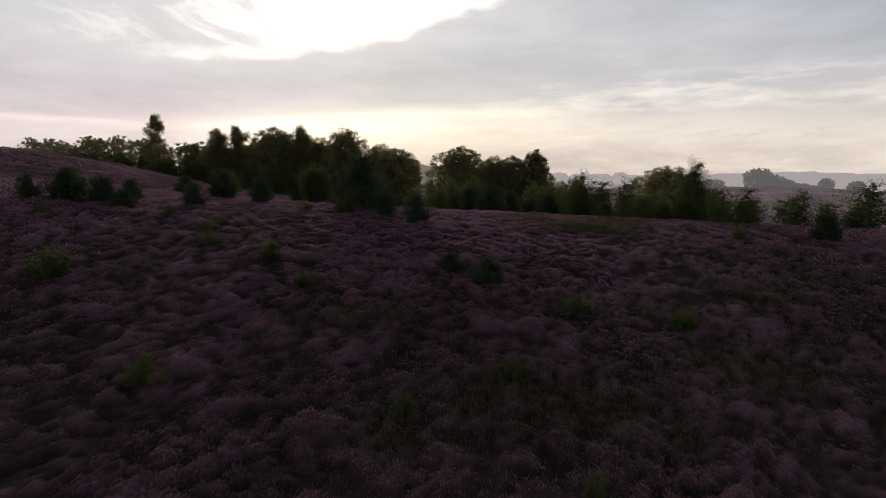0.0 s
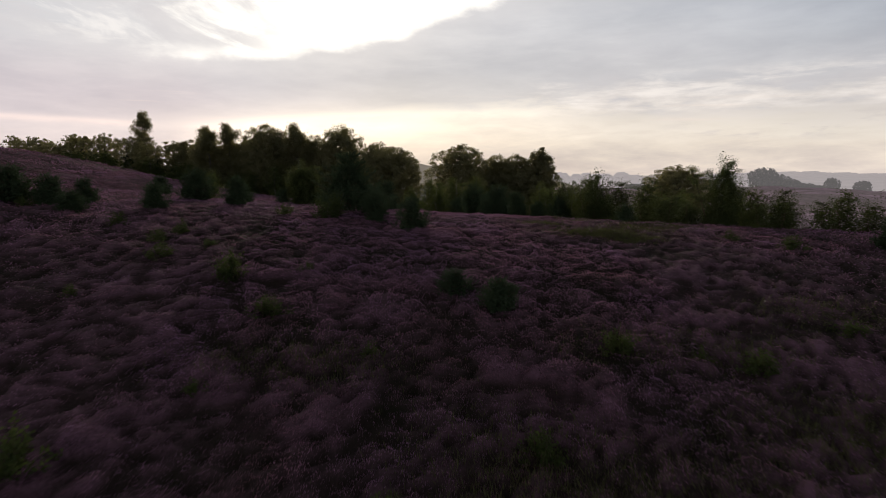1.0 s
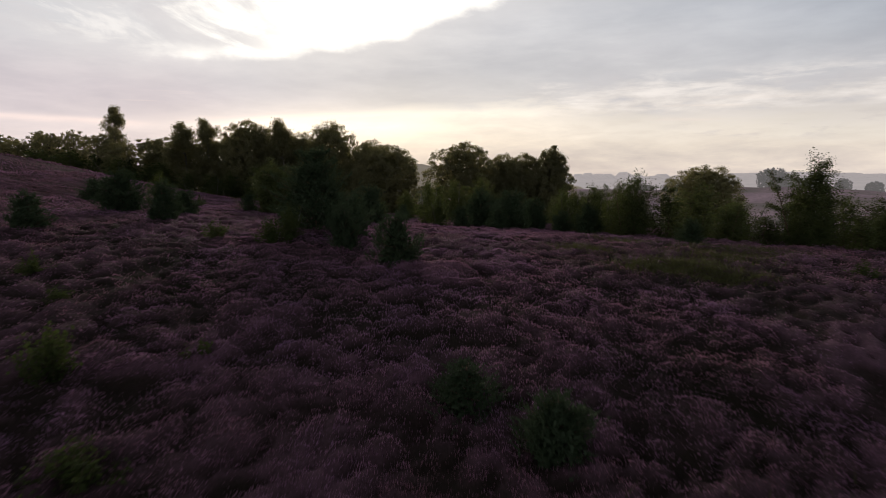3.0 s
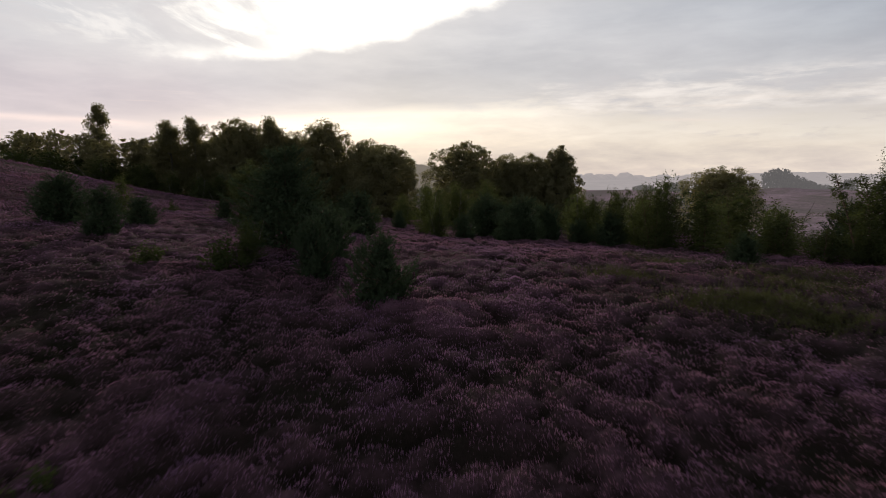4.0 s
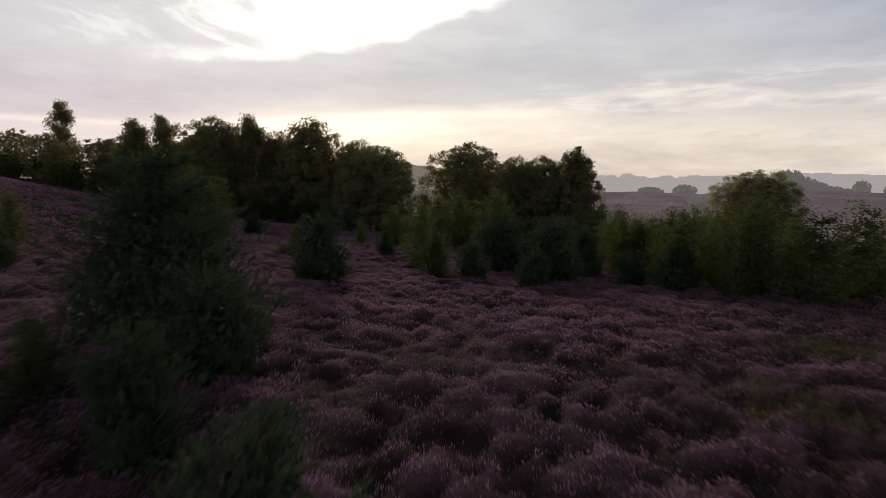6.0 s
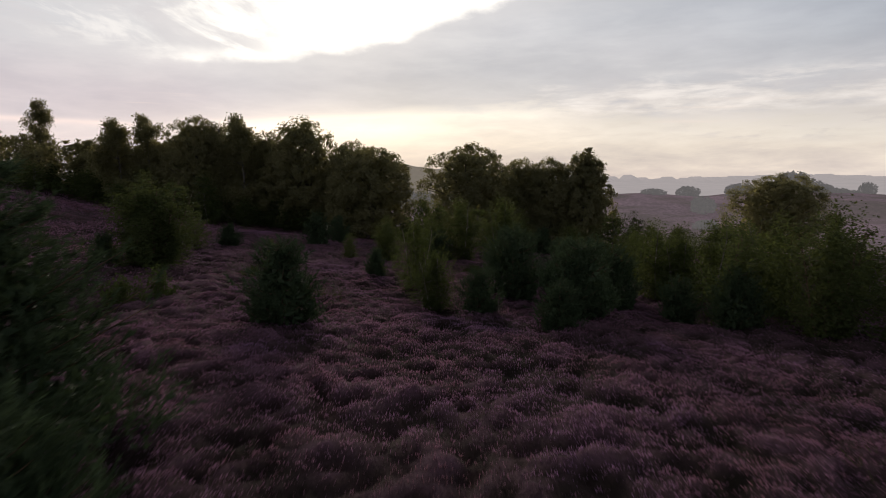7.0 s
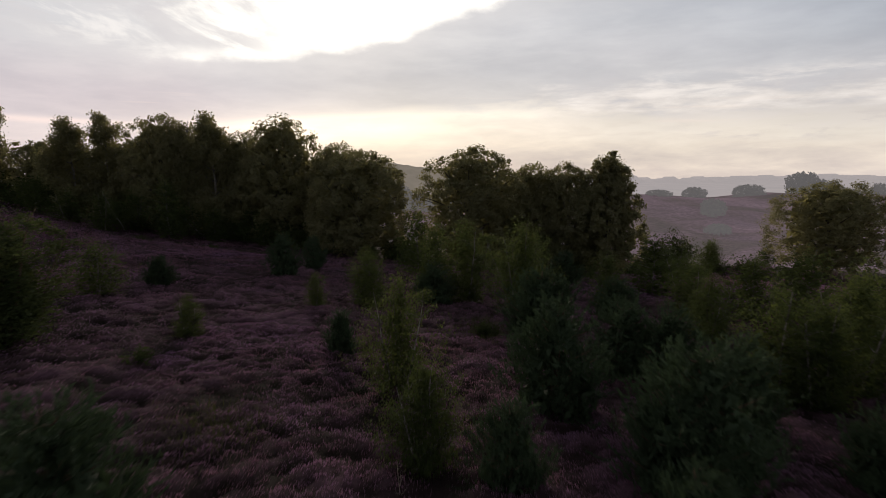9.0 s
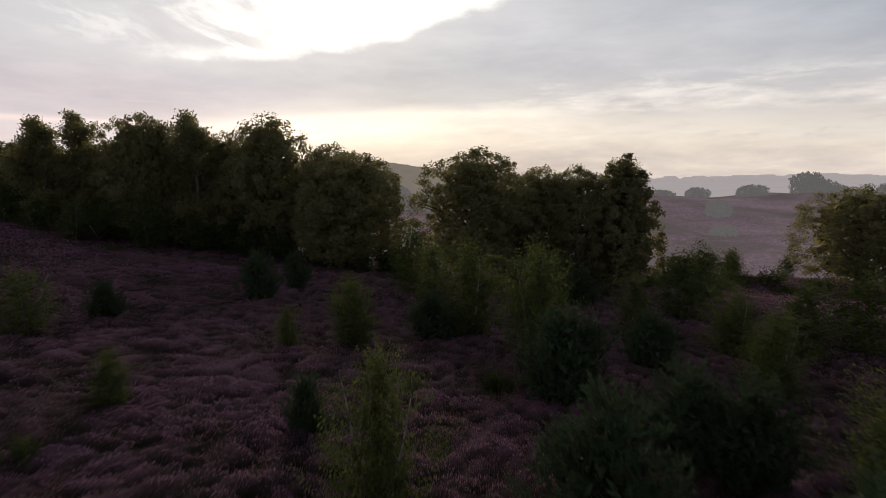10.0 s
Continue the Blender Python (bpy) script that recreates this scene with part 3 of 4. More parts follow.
def young_birch(seed, label, stems=1, count=12500, leaf=0.032, material=None):
    """A young birch, 3 m high: thin upswept twigs with small leaves."""
    rng = np.random.default_rng(seed)
    h, w = 3.0, 2.0
    tree = root("young_birch", label, "birch")
    wood, crown = Pile(), Pile()
    paths = []
    for s in range(stems):
        off = rng.normal(0, 0.12 if stems > 1 else 0.02, 2)
        tp = (off[0] * 4 + rng.normal(0, 0.08), off[1] * 4 + rng.normal(0, 0.08), h * rng.uniform(0.95, 1.0) * (1 if s == 0 else 0.88))
        stem = bend(rng, (off[0], off[1], -0.15), tp, 9, 0.10)
        wood.add(*tube(stem, np.linspace(0.035, 0.006, 9), 5))
        for i in range(44 // stems + 6):
            f = rng.uniform(0.06, 0.97)
            base = stem[int(f * 8)]
            a = rng.uniform(0, 2 * math.pi)
            prof = (0.55 + 0.45 * min(1, f / 0.3)) * (1.0 - 0.66 * max(0, f - 0.3) / 0.7)
            reach = w / 2 * prof * rng.uniform(0.45, 0.95)
            tip = base + np.array([math.cos(a) * reach, math.sin(a) * reach, reach * rng.uniform(0.25, 1.0)])
            path = bend(rng, base, tip, 5, 0.14, 0.05)
            wood.add(*tube(path, np.linspace(0.011, 0.003, 5), 3))
            paths.append(path)
    per = int(count * 0.40) // len(paths)
    for path in paths:
        t = rng.uniform(0.12, 1.06, per)
        c = np.stack([np.interp(t, np.linspace(0, 1, 5), path[:, k]) for k in range(3)], 1)
        c += np.clip(rng.normal(0, 0.050, (per, 3)), -0.09, 0.09)
        c[:, 2] = np.maximum(c[:, 2], 0.03)
        crown.add(*leaves(rng, c, leaf, 1.4, 0.2))
    # sprays that fill the outline, in upswept tufts
    tufts = 150
    f = rng.beta(1.25, 1.6, tufts)
    a = rng.uniform(0, 2 * math.pi, tufts)
    env = np.interp(f, [0, 0.10, 0.30, 0.55, 0.8, 1.0], [0.66, 0.92, 1.0, 0.88, 0.58, 0.14]) * w / 2
    r = env * rng.random(tufts) ** 0.5 * (1 + 0.26 * np.sin(a * 2 + seed + 2 * f) + 0.22 * np.sin(a * 3 + 11 * f)) * rng.uniform(0.72, 1.04, tufts)
    tc = np.stack([np.cos(a) * r, np.sin(a) * r, 0.06 * h + f * h * 0.92], 1)
    m = int(count * 0.60) // tufts
    for q in tc:
        d = np.clip(rng.normal(0, 1, (m, 3)), -1.8, 1.8) * [0.085, 0.085, 0.20]
        d[:, :2] += d[:, 2:] * (q[:2] / (np.linalg.norm(q[:2]) + 0.3))[None] * 0.6
        c = q + d
        c[:, 2] = np.maximum(c[:, 2], 0.03)
        crown.add(*leaves(rng, c, leaf, 1.5, 0.2, np.array([0, 0, 0.6])))
    k = count // 9
    f = rng.beta(1.1, 1.7, k)
    a = rng.uniform(0, 2 * math.pi, k)
    r = np.interp(f, [0, 0.10, 0.30, 0.55, 0.8, 1.0], [0.66, 0.92, 1.0, 0.88, 0.58, 0.14]) * w / 2 * rng.random(k) ** 0.5 * 0.55
    crown.add(*leaves(rng, np.stack([np.cos(a) * r, np.sin(a) * r, 0.03 * h + f * h * 0.85], 1), leaf * 2.2, 1.4, 0.2))
    part("trunk", wood.mesh("trunk", M_WHITE if material is None else M_PBARK, True), tree, "thin pale stem and twigs" if material is None else "thin dark stems and twigs")
    part("crown", crown.mesh("crown", material or M_BIRCH), tree)
    return tree


def young_pine(seed, label, h=2.2, w=1.75, whorls=8, bushy=1.0, outline=(0.66, 0.92, 0.98, 0.72, 0.42, 0.10)):
    """A young Scots pine: whorls of upturned branches, each shoot a brush of needles."""
    rng = np.random.default_rng(seed)
    tree = root("young_pine", label, "pine")
    wood, crown = Pile(), Pile()
    stem = bend(rng, (0, 0, -0.15), (rng.normal(0, 0.05), rng.normal(0, 0.05), h * 0.93), 10, 0.05)
    wood.add(*tube(stem, np.linspace(0.05, 0.010, 10), 6))
    shoots = []

    def shoot(a, d, length):
        shoots.append((np.asarray(a), np.asarray(d) / (np.linalg.norm(d) + 1e-9), length))

    shoot(stem[-1], (0, 0, 1), 0.2)
    for k in range(whorls):
        f = 0.07 + 0.86 * k / (whorls - 1) + rng.normal(0, 0.015)
        base = stem[min(9, int(f * 9.5))].copy()
        base[2] = f * h * 0.93
        prof = (0.72 + 0.28 * min(1, f / 0.28)) * (1 - 0.82 * max(0, f - 0.28) / 0.72)
        for b in range(6 if f < 0.75 else 5):
            a = rng.uniform(0, 2 * math.pi)
            reach = w / 2 * prof * rng.uniform(0.7, 1.25)
            out = np.array([math.cos(a), math.sin(a), 0])
            tip = base + out * reach + np.array([0, 0, reach * rng.uniform(0.25, 0.75)])
            path = bend(rng, base, tip, 6, 0.06, -0.06)
            wood.add(*tube(path, np.linspace(0.016, 0.006, 6), 4))
            last = path[-1] - path[-2]
            shoot(path[-1], last / np.linalg.norm(last) + [0, 0, 0.9], rng.uniform(0.13, 0.22))
            for s in range(int(3 * bushy)):
                t = rng.uniform(0.25, 1.0)
                q = np.array([np.interp(t, np.linspace(0, 1, 6), path[:, i]) for i in range(3)])
                side = np.cross(out, (0, 0, 1)) * rng.choice([-1, 1]) * rng.uniform(0.3, 1.0)
                d = out * 0.6 + side + np.array([0, 0, rng.uniform(0.2, 1.1)])
                L = rng.uniform(0.10, 0.24) * (0.7 + 0.5 * prof)
                shoot(q + d / np.linalg.norm(d) * L * 0.6, d, L)
    # boughs: tufts of shoots on the outline, all turned up and outward, with dark gaps between
    for k in range(int(46 * bushy)):
        f = np.clip((int(rng.beta(1.1, 1.3) * 6) + 0.5) / 6 + rng.normal(0, 0.035), 0.02, 0.98)
        a = rng.uniform(0, 2 * math.pi)
        env = np.interp(f, [0, 0.08, 0.3, 0.6, 0.85, 1.0], outline) * w / 2
        r = env * rng.uniform(0.45, 1.0) ** 0.6 * (1 + 0.18 * math.sin(2 * a + seed + 3 * f) + 0.16 * math.sin(3 * a + 13 * f)) * rng.uniform(0.85, 1.12)
        out = np.array([math.cos(a), math.sin(a), 0])
        at = out * r + np.array([0, 0, 0.04 * h + f * h * 0.88])
        rise = rng.uniform(0.5, 1.3)
        for j in range(7):
            d = out * rng.uniform(0.2, 0.9) + np.array([0, 0, rise]) + rng.normal(0, 0.30, 3)
            shoot(at + rng.normal(0, 1, 3) * [0.085, 0.085, 0.06] * (0.7 + 0.25 * w), d, rng.uniform(0.14, 0.36))
    m = 22
    for a, d, L in shoots:
        t = rng.uniform(-0.5, 1.0, m)[:, None]
        p = a + d * t * L
        o = rng.normal(0, 1, (m, 3))
        o -= (o @ d)[:, None] * d
        o /= np.linalg.norm(o, axis=1)[:, None] + 1e-9
        n = o * rng.uniform(0.4, 0.9, (m, 1)) + d * rng.uniform(0.6, 1.4, (m, 1))
        n /= np.linalg.norm(n, axis=1)[:, None]
        ln = rng.uniform(0.06, 0.12, (m, 1))
        sd = np.cross(n, rng.normal(0, 1, (m, 3)))
        sd /= np.linalg.norm(sd, axis=1)[:, None] + 1e-9
        v = np.stack([p - sd * 0.010, p + sd * 0.010, p + n * ln], 1).reshape(-1, 3)
        crown.add(v, np.arange(m * 3).reshape(m, 3))
    # the dense shaded inside
    k = int(1000 * bushy)
    f = rng.beta(1.1, 1.5, k)
    a = rng.uniform(0, 2 * math.pi, k)
    r = np.interp(f, [0, 0.08, 0.3, 0.6, 0.85, 1.0], outline) * w / 2 * rng.random(k) ** 0.5 * 0.80
    v, q = leaves(rng, np.stack([np.cos(a) * r, np.sin(a) * r, 0.04 * h + f * h * 0.82], 1), 0.10, 2.2, 0.2, np.array([0, 0, 0.8]))
    crown.add(v, np.concatenate([q[:, [0, 1, 2]], q[:, [0, 2, 3]]]))
    part("trunk", wood.mesh("trunk", M_PBARK, True), tree, "brown pine stem and branches")
    part("crown", crown.mesh("crown", M_PINE), tree)
    return tree


def seedling(seed, label, count=1900):
    """A low leafy bush, 1 m high, of many thin stems."""
    rng = np.random.default_rng(seed)
    tree = root("shrub", label, "shrub")
    wood, crown = Pile(), Pile()
    n = 26
    for i in range(n):
        a = rng.uniform(0, 2 * math.pi)
        r = rng.uniform(0.05, 0.62)
        tip = (math.cos(a) * r, math.sin(a) * r, rng.uniform(0.5, 1.0) * (1.05 - 0.75 * r))
        path = bend(rng, (math.cos(a) * r * 0.3, math.sin(a) * r * 0.3, -0.1), tip, 5, 0.15)
        wood.add(*tube(path, np.linspace(0.010, 0.003, 5), 3))
        m = count // n
        t = rng.uniform(0.15, 1.04, m)
        c = np.stack([np.interp(t, np.linspace(0, 1, 5), path[:, k]) for k in range(3)], 1)
        c += rng.normal(0, 0.055, (m, 3))
        crown.add(*leaves(rng, c, 0.045, 1.5, 0.3))
    part("stem", wood.mesh("stem", M_PBARK, True), tree)
    part("foliage", crown.mesh("foliage", M_SHRUB), tree)
    return tree


PLACER = np.random.default_rng(77)


def settle(protos, spots, unit_h, unit_w, group, on=None):
    """Copies first, then the prototypes take the first places."""
    places = []
    for x, y, h, w in spots:
        z = float(hill(x, y) if on is None else on(x, y))
        s = w / unit_w
        places.append(Matrix.LocRotScale((x, y, z), Euler((0, 0, PLACER.uniform(0, 6.28))), (s * PLACER.uniform(0.94, 1.06), s, h / unit_h)))
    for i in range(len(protos), len(spots)):
        tagged(copy_thing(protos[i % len(protos)], places[i]), group=group)
    for ob, m in zip(protos, places):
        tagged(ob, group=group).matrix_basis = m


# the wood and the oaks at the foot of the hill
settle([oak(3, "full-grown oak with a dense round dark crown", per=60, leaf=0.145), oak(4, "old oak with a ragged backlit crown", per=60, leaf=0.145)], [
    (-9.0, 114, 12.3, 12.0), (3.0, 110, 12.9, 11.9), (9.8, 113, 11.7, 8.4), (13.2, 111, 11.8, 8.2), (-12.4, 119, 13.1, 9.4)], 12.0, 10.0, "wood edge")
settle([oak(1, "full-grown oak with a dense round dark crown"), oak(2, "broad old oak with a ragged backlit crown"), oak(5, "dark oak with leaves down to the ground", cone=0.1)], [
    (-22.8, 126, 12.6, 8.6), (-35.0, 122, 14.8, 9.0), (-26.0, 125, 14.2, 8.2), (7.5, 119, 9.8, 8.5)], 12.0, 10.0, "wood edge")
settle([oak(6, "dark tree inside the wood", name="wood_tree", category="tree", clumps=150, per=34, leaf=0.27, inner=1300), oak(7, "leafy tree of the wood behind the edge", name="wood_tree", category="tree", clumps=150, per=34, leaf=0.27, inner=1300)], [
    (-55.5, 128, 8.4, 8.6), (-48.5, 127, 9.2, 8.0), (-72.8, 134, 8.6, 6.6), (-77.9, 134, 8.5, 8.2), (-81.2, 137, 8.6, 8.4), (-89.5, 137, 9.4, 8.8), (-94.6, 138, 10.4, 8.6), (-85.0, 133, 7.2, 8.8), (-31.0, 129, 14.0, 9.0), (-40.0, 130, 12.8, 9.5), (-66.0, 130, 8.0, 7.0), (-60, 126, 7.4, 7.0), (-22.5, 130, 11.5, 9.0), (-102.0, 138, 9.5, 9.0), (-110.0, 134, 8.5, 9.0), (-15.5, 127, 10.5, 8.5), (-43.8, 126, 10.6, 8.5), (-37.8, 126.5, 12.2, 9.0), (-26.5, 128, 12.0, 9.0), (-50.5, 128, 9.6, 8.0)], 12.0, 10.0, "wood edge")
settle([oak(9, "tall narrow conical tree beside the oaks", name="conical_tree", category="tree", cone=0.45, w=8.0, clumps=380, per=62, leaf=0.15)], [(17.0, 109, 13.0, 8.4)], 12.0, 8.0, "wood edge")
settle([oak(8, "spreading oak with a broad flat open crown", low=0.15, clumps=480, per=84, leaf=0.105)], [(42.6, 113, 11.3, 13.0)], 12.0, 10.0, "wood edge")
settle([oak(10, "dark tree with a pointed dome of leaves in the wood edge", name="domed_tree", category="tree", cone=0.22, clumps=400, per=56, leaf=0.15)], [(-19.8, 121, 16.0, 12.0)], 12.0, 10.0, "wood edge")
settle([tall_birch(11, "tall slender birch with an open hanging crown"), tall_birch(12, "tall birch with white stem at the wood edge")], [
    (-45.3, 121, 12.9, 8.0), (-41.8, 122.5, 14.2, 7.2), (-28.3, 121.5, 16.2, 8.4), (-63.8, 132, 14.0, 6.4), (-32.2, 123, 14.8, 7.2), (-53.0, 126, 8.8, 5.5)], 13.0, 6.5, "wood edge")

# young birches on the heath
SLOPE_BIRCHES = [
    (-6.7, 42.0, 1.75, 1.1), (-22.3, 62.9, 3.1, 1.7), (-1.2, 64.3, 3.55, 1.95), (-0.35, 59.8, 2.5, 1.75), (-9.3, 69.5, 1.8, 1.2)]
HEDGE_BIRCHES = [
    (10.8, 59.2, 4.0, 2.4), (13.8, 58.8, 5.0, 2.5), (15.3, 56.8, 4.1, 3.2), (18.0, 58.0, 4.6, 3.0), (12.9, 57.5, 4.4, 2.1), (20.8, 58.5, 3.2, 2.8), (36.5, 50.5, 4.6, 4.2), (34.0, 48.5, 2.4, 2.8),
    (31.5, 54, 3.0, 3.0), (18.5, 54.5, 2.8, 2.6), (25.8, 50.8, 2.6, 2.6), (23.3, 49.0, 2.3, 2.2), (19.0, 51.0, 2.2, 2.4), (24.8, 52.6, 3.6, 2.8), (27.5, 53.3, 3.8, 2.7), (30.3, 50.0, 3.6, 2.9),
    (33.5, 51.5, 2.8, 2.5), (29.0, 55.0, 2.8, 3.0)]
HOLLOW_BIRCHES = [
    (23.9, 64.7, 4.1, 3.2), (10.1, 65.8, 3.9, 2.7), (-6.2, 76.6, 1.95, 1.15), (4.0, 77.7, 5.2, 2.8), (1.2, 81.5, 4.8, 3.4), (-0.6, 84.0, 4.4, 2.6), (13.6, 61.8, 4.4, 2.7), (13.3, 67.0, 4.1, 3.0),
    (10.9, 65.0, 3.6, 2.5), (-16.6, 76.2, 3.0, 2.4), (-3.9, 78.3, 3.2, 2.3), (5.0, 87.5, 4.4, 3.1), (15.0, 89.9, 4.4, 4.2), (13.7, 80.5, 3.6, 2.6), (21.5, 83.1, 4.7, 4.0), (16.2, 70.5, 4.6, 2.7),
    (16.9, 80.7, 3.9, 3.3), (22.5, 61.0, 3.4, 3.0), (20.0, 66.0, 3.8, 3.0), (24.5, 73.0, 4.0, 3.6), (19.5, 75.5, 4.0, 3.0), (28.0, 80.0, 4.2, 3.6), (10.0, 83.5, 3.4, 2.6), (11.8, 74.0, 3.2, 2.4)]
WOOD_EDGE_BIRCHES = [
    (-2.0, 93.0, 5.3, 3.2), (18.9, 96.4, 4.9, 2.5), (-30.8, 114.9, 6.8, 4.8), (-37.6, 113.5, 4.7, 3.6), (-36.0, 116.7, 5.2, 4.3), (-26.2, 116.2, 4.1, 3.2), (31.2, 116.9, 3.7, 2.6), (23.9, 106.2, 4.5, 3.0),
    (40.9, 123.0, 3.2, 2.8), (32.3, 118.7, 3.5, 2.7), (7.0, 91.5, 3.8, 3.0), (-48.0, 118.0, 4.6, 4.0), (-43.0, 116.0, 4.2, 3.6), (-57.0, 120.0, 4.4, 4.4), (-66.0, 122.0, 4.2, 5.0), (-74.0, 125.0, 4.0, 5.0)]
UNDERWOOD = [
    (-21.0, 117.5, 3.2, 4.0), (-16.8, 116.0, 2.6, 3.4), (-24.0, 119.0, 3.0, 3.6), (-12.5, 114.0, 2.4, 3.0), (-33.0, 119.0, 3.2, 3.6), (-7.5, 110.5, 2.0, 2.6), (-40.0, 119.5, 3.4, 3.8), (-52.0, 122.0, 3.6, 4.0), (-30.0, 119.5, 4.4, 5.0), (-27.0, 118.8, 3.8, 4.4), (-23.0, 119.5, 4.2, 4.8)]
BIRCHES = SLOPE_BIRCHES + HOLLOW_BIRCHES + WOOD_EDGE_BIRCHES + UNDERWOOD
NEAR_BIRCHES = [s for s in BIRCHES if s[1] < 82 and abs(s[0]) < 15]
FAR_BIRCHES = [s for s in BIRCHES if s not in NEAR_BIRCHES]
settle([young_birch(21, "young birch with fresh yellow-green leaves in the heather", 2), young_birch(22, "young birch with thin upswept twigs", 3), young_birch(23, "bushy young birch with several stems", 3), young_birch(24, "young birch with loose leafy outline", 2)],
       NEAR_BIRCHES, 3.0, 1.7, "young birches")
settle([young_birch(25, "young birch with yellow-green leaves", 2, 3900, 0.048), young_birch(26, "bushy young birch with a leafy outline", 3, 4200, 0.048), young_birch(27, "slender young birch on the slope", 1, 3500, 0.048)],
       FAR_BIRCHES, 3.0, 1.55, "young birches")
settle([young_birch(28, "dark green young birch in a thicket", 2, 6000, 0.040, M_DARKBIRCH), young_birch(29, "dense dark young birch with upswept twigs", 3, 6600, 0.040, M_DARKBIRCH), young_birch(30, "slender dark birch standing in a thicket", 1, 5600, 0.040, M_DARKBIRCH)],
       HEDGE_BIRCHES, 3.0, 1.55, "young birches")
# the tall tree on the ridge
settle([young_birch(31, "dark bushy birch standing over the ridge of young trees", 3, 30000, 0.026, M_DARKBIRCH)], [(21.2, 50.2, 5.5, 4.2)], 3.0, 2.0, "young birches")
settle([young_birch(32, "wide dense multi-stemmed birch bush", 4, 26000, 0.032, M_DARKBIRCH)], [(-14.5, 67.1, 4.7, 4.8)], 3.0, 2.0, "young birches")

# young pines
HILL_PINES = [
    (0.45, 28.2, 1.2, 1.5), (2.1, 26.8, 1.45, 1.55), (-17.2, 40.8, 2.0, 1.7), (-1.7, 37.8, 2.2, 1.75), (-4.0, 40.0, 2.2, 1.35), (-4.3, 43.2, 2.3, 2.1), (-4.85, 55.4, 2.9, 2.5), (-19.3, 51.7, 2.9, 2.7), (-14.5, 46.9, 2.4, 1.8), (-16.3, 53.6, 1.9, 1.8), (12.9, 47.0, 1.75, 1.4),
    (3.7, 56.6, 1.9, 1.5), (-28.6, 40.7, 2.1, 1.5), (-26.2, 41.2, 2.6, 2.9), (-23.6, 41.0, 2.2, 2.1), (-22.6, 42.8, 1.9, 1.6), (-21.1, 38.9, 1.5, 1.7),
    (24.5, 37.4, 2.1, 1.9)]
HOLLOW_PINES = [
    (1.3, 59.2, 1.95, 1.55), (4.4, 59.0, 2.6, 2.0), (7.0, 62.0, 2.9, 2.2), (28.6, 63.2, 4.4, 3.3), (-15.4, 79.9, 2.0, 1.75), (-10.7, 87.5, 3.2, 2.3), (-9.8, 92.6, 2.8, 1.9), (-3.55, 68.3, 1.85, 1.15),
    (3.0, 63.6, 3.4, 2.6), (5.0, 59.4, 3.3, 2.8), (10.4, 58.6, 2.6, 1.95), (-0.5, 80.4, 2.6, 2.2), (9.1, 91.9, 2.9, 2.5), (4.0, 72.3, 3.4, 3.1), (6.0, 67.5, 2.9, 2.4), (-16.5, 66.5, 1.9, 1.5), (8.6, 77.2, 2.7, 2.3),
    (7.1, 66.5, 2.9, 2.2), (-27.5, 63.0, 2.2, 2.3), (8.7, 59.6, 2.0, 1.6), (14.8, 64.0, 3.0, 2.4)]
PINES = HILL_PINES + HOLLOW_PINES
settle([young_pine(41, "young Scots pine with upturned blue-green shoots"), young_pine(42, "bushy young pine in the heather", bushy=1.3), young_pine(43, "young pine with dense needle brushes", whorls=9)], PINES, 2.2, 1.75, "young pines")
settle([young_pine(51, "large dark bushy pine above the smaller ones", h=4.2, w=3.6, whorls=14, bushy=3.2, outline=(0.78, 1.0, 0.92, 0.62, 0.36, 0.12))], [(-6.4, 45.7, 4.5, 4.5)], 4.2, 3.6, "young pines")

# low bushes and seedlings
FOOT_SHRUBS = [
    (-17.2, 25.5, 1.9, 1.9), (-13.5, 26.5, 0.75, 0.6), (-12.2, 30.8, 1.1, 1.1), (-8.4, 28.7, 1.6, 1.15), (-6.1, 25.6, 1.0, 1.35), (-2.2, 23.0, 0.8, 0.65), (5.5, 23.7, 1.25, 1.2), (9.7, 23.0, 1.0, 1.1),
    (8.2, 23.6, 0.65, 0.7), (14.1, 25.4, 1.0, 1.2), (2.3, 18.7, 1.05, 1.0), (-9.2, 17.6, 1.6, 1.35), (-6.7, 20.8, 0.8, 0.65), (-1.2, 16.4, 1.1, 0.95), (3.7, 13.0, 1.1, 0.95), (-5.6, 29.7, 0.8, 0.75)]
HILL_SHRUBS = [
    (-13.6, 33.4, 0.9, 0.85), (-13.0, 34.9, 1.0, 0.95), (-10.8, 32.6, 0.8, 0.7), (-16.7, 35.8, 1.1, 1.0), (-24.2, 35.4, 1.0, 1.0), (-24.5, 39.9, 1.05, 1.05), (18.7, 36.8, 1.15, 1.5),
    (16.5, 39.3, 0.9, 0.95), (-9.4, 40.5, 1.3, 1.0), (-7.1, 40.8, 1.35, 1.5), (28.0, 66.0, 2.2, 2.2), (-10.5, 57.0, 1.5, 1.3), (-10.2, 58.7, 1.55, 1.15), (-22.4, 70.5, 1.35, 1.05), (-9.1, 65.7, 1.0, 0.9),
    (1.8, 73.0, 0.9, 1.2), (12.2, 97.0, 1.5, 2.2)]
VALLEY_SHRUBS = [
    (15.9, 111.0, 2.6, 2.1), (24.8, 116.0, 2.8, 4.5), (4.5, 100.0, 1.6, 2.4), (7.0, 110.5, 2.0, 3.5), (13.5, 108.5, 1.8, 3.2), (22.5, 112, 2.2, 3.4), (27.0, 110.5, 1.8, 3.0), (30.0, 113.5, 2.0, 3.2),
    (34.5, 115.0, 2.2, 3.4), (37.5, 112.0, 2.0, 3.0), (19.5, 108.5, 1.6, 2.6), (33.0, 109.0, 1.4, 2.4), (22.0, 101.0, 1.6, 2.4)]
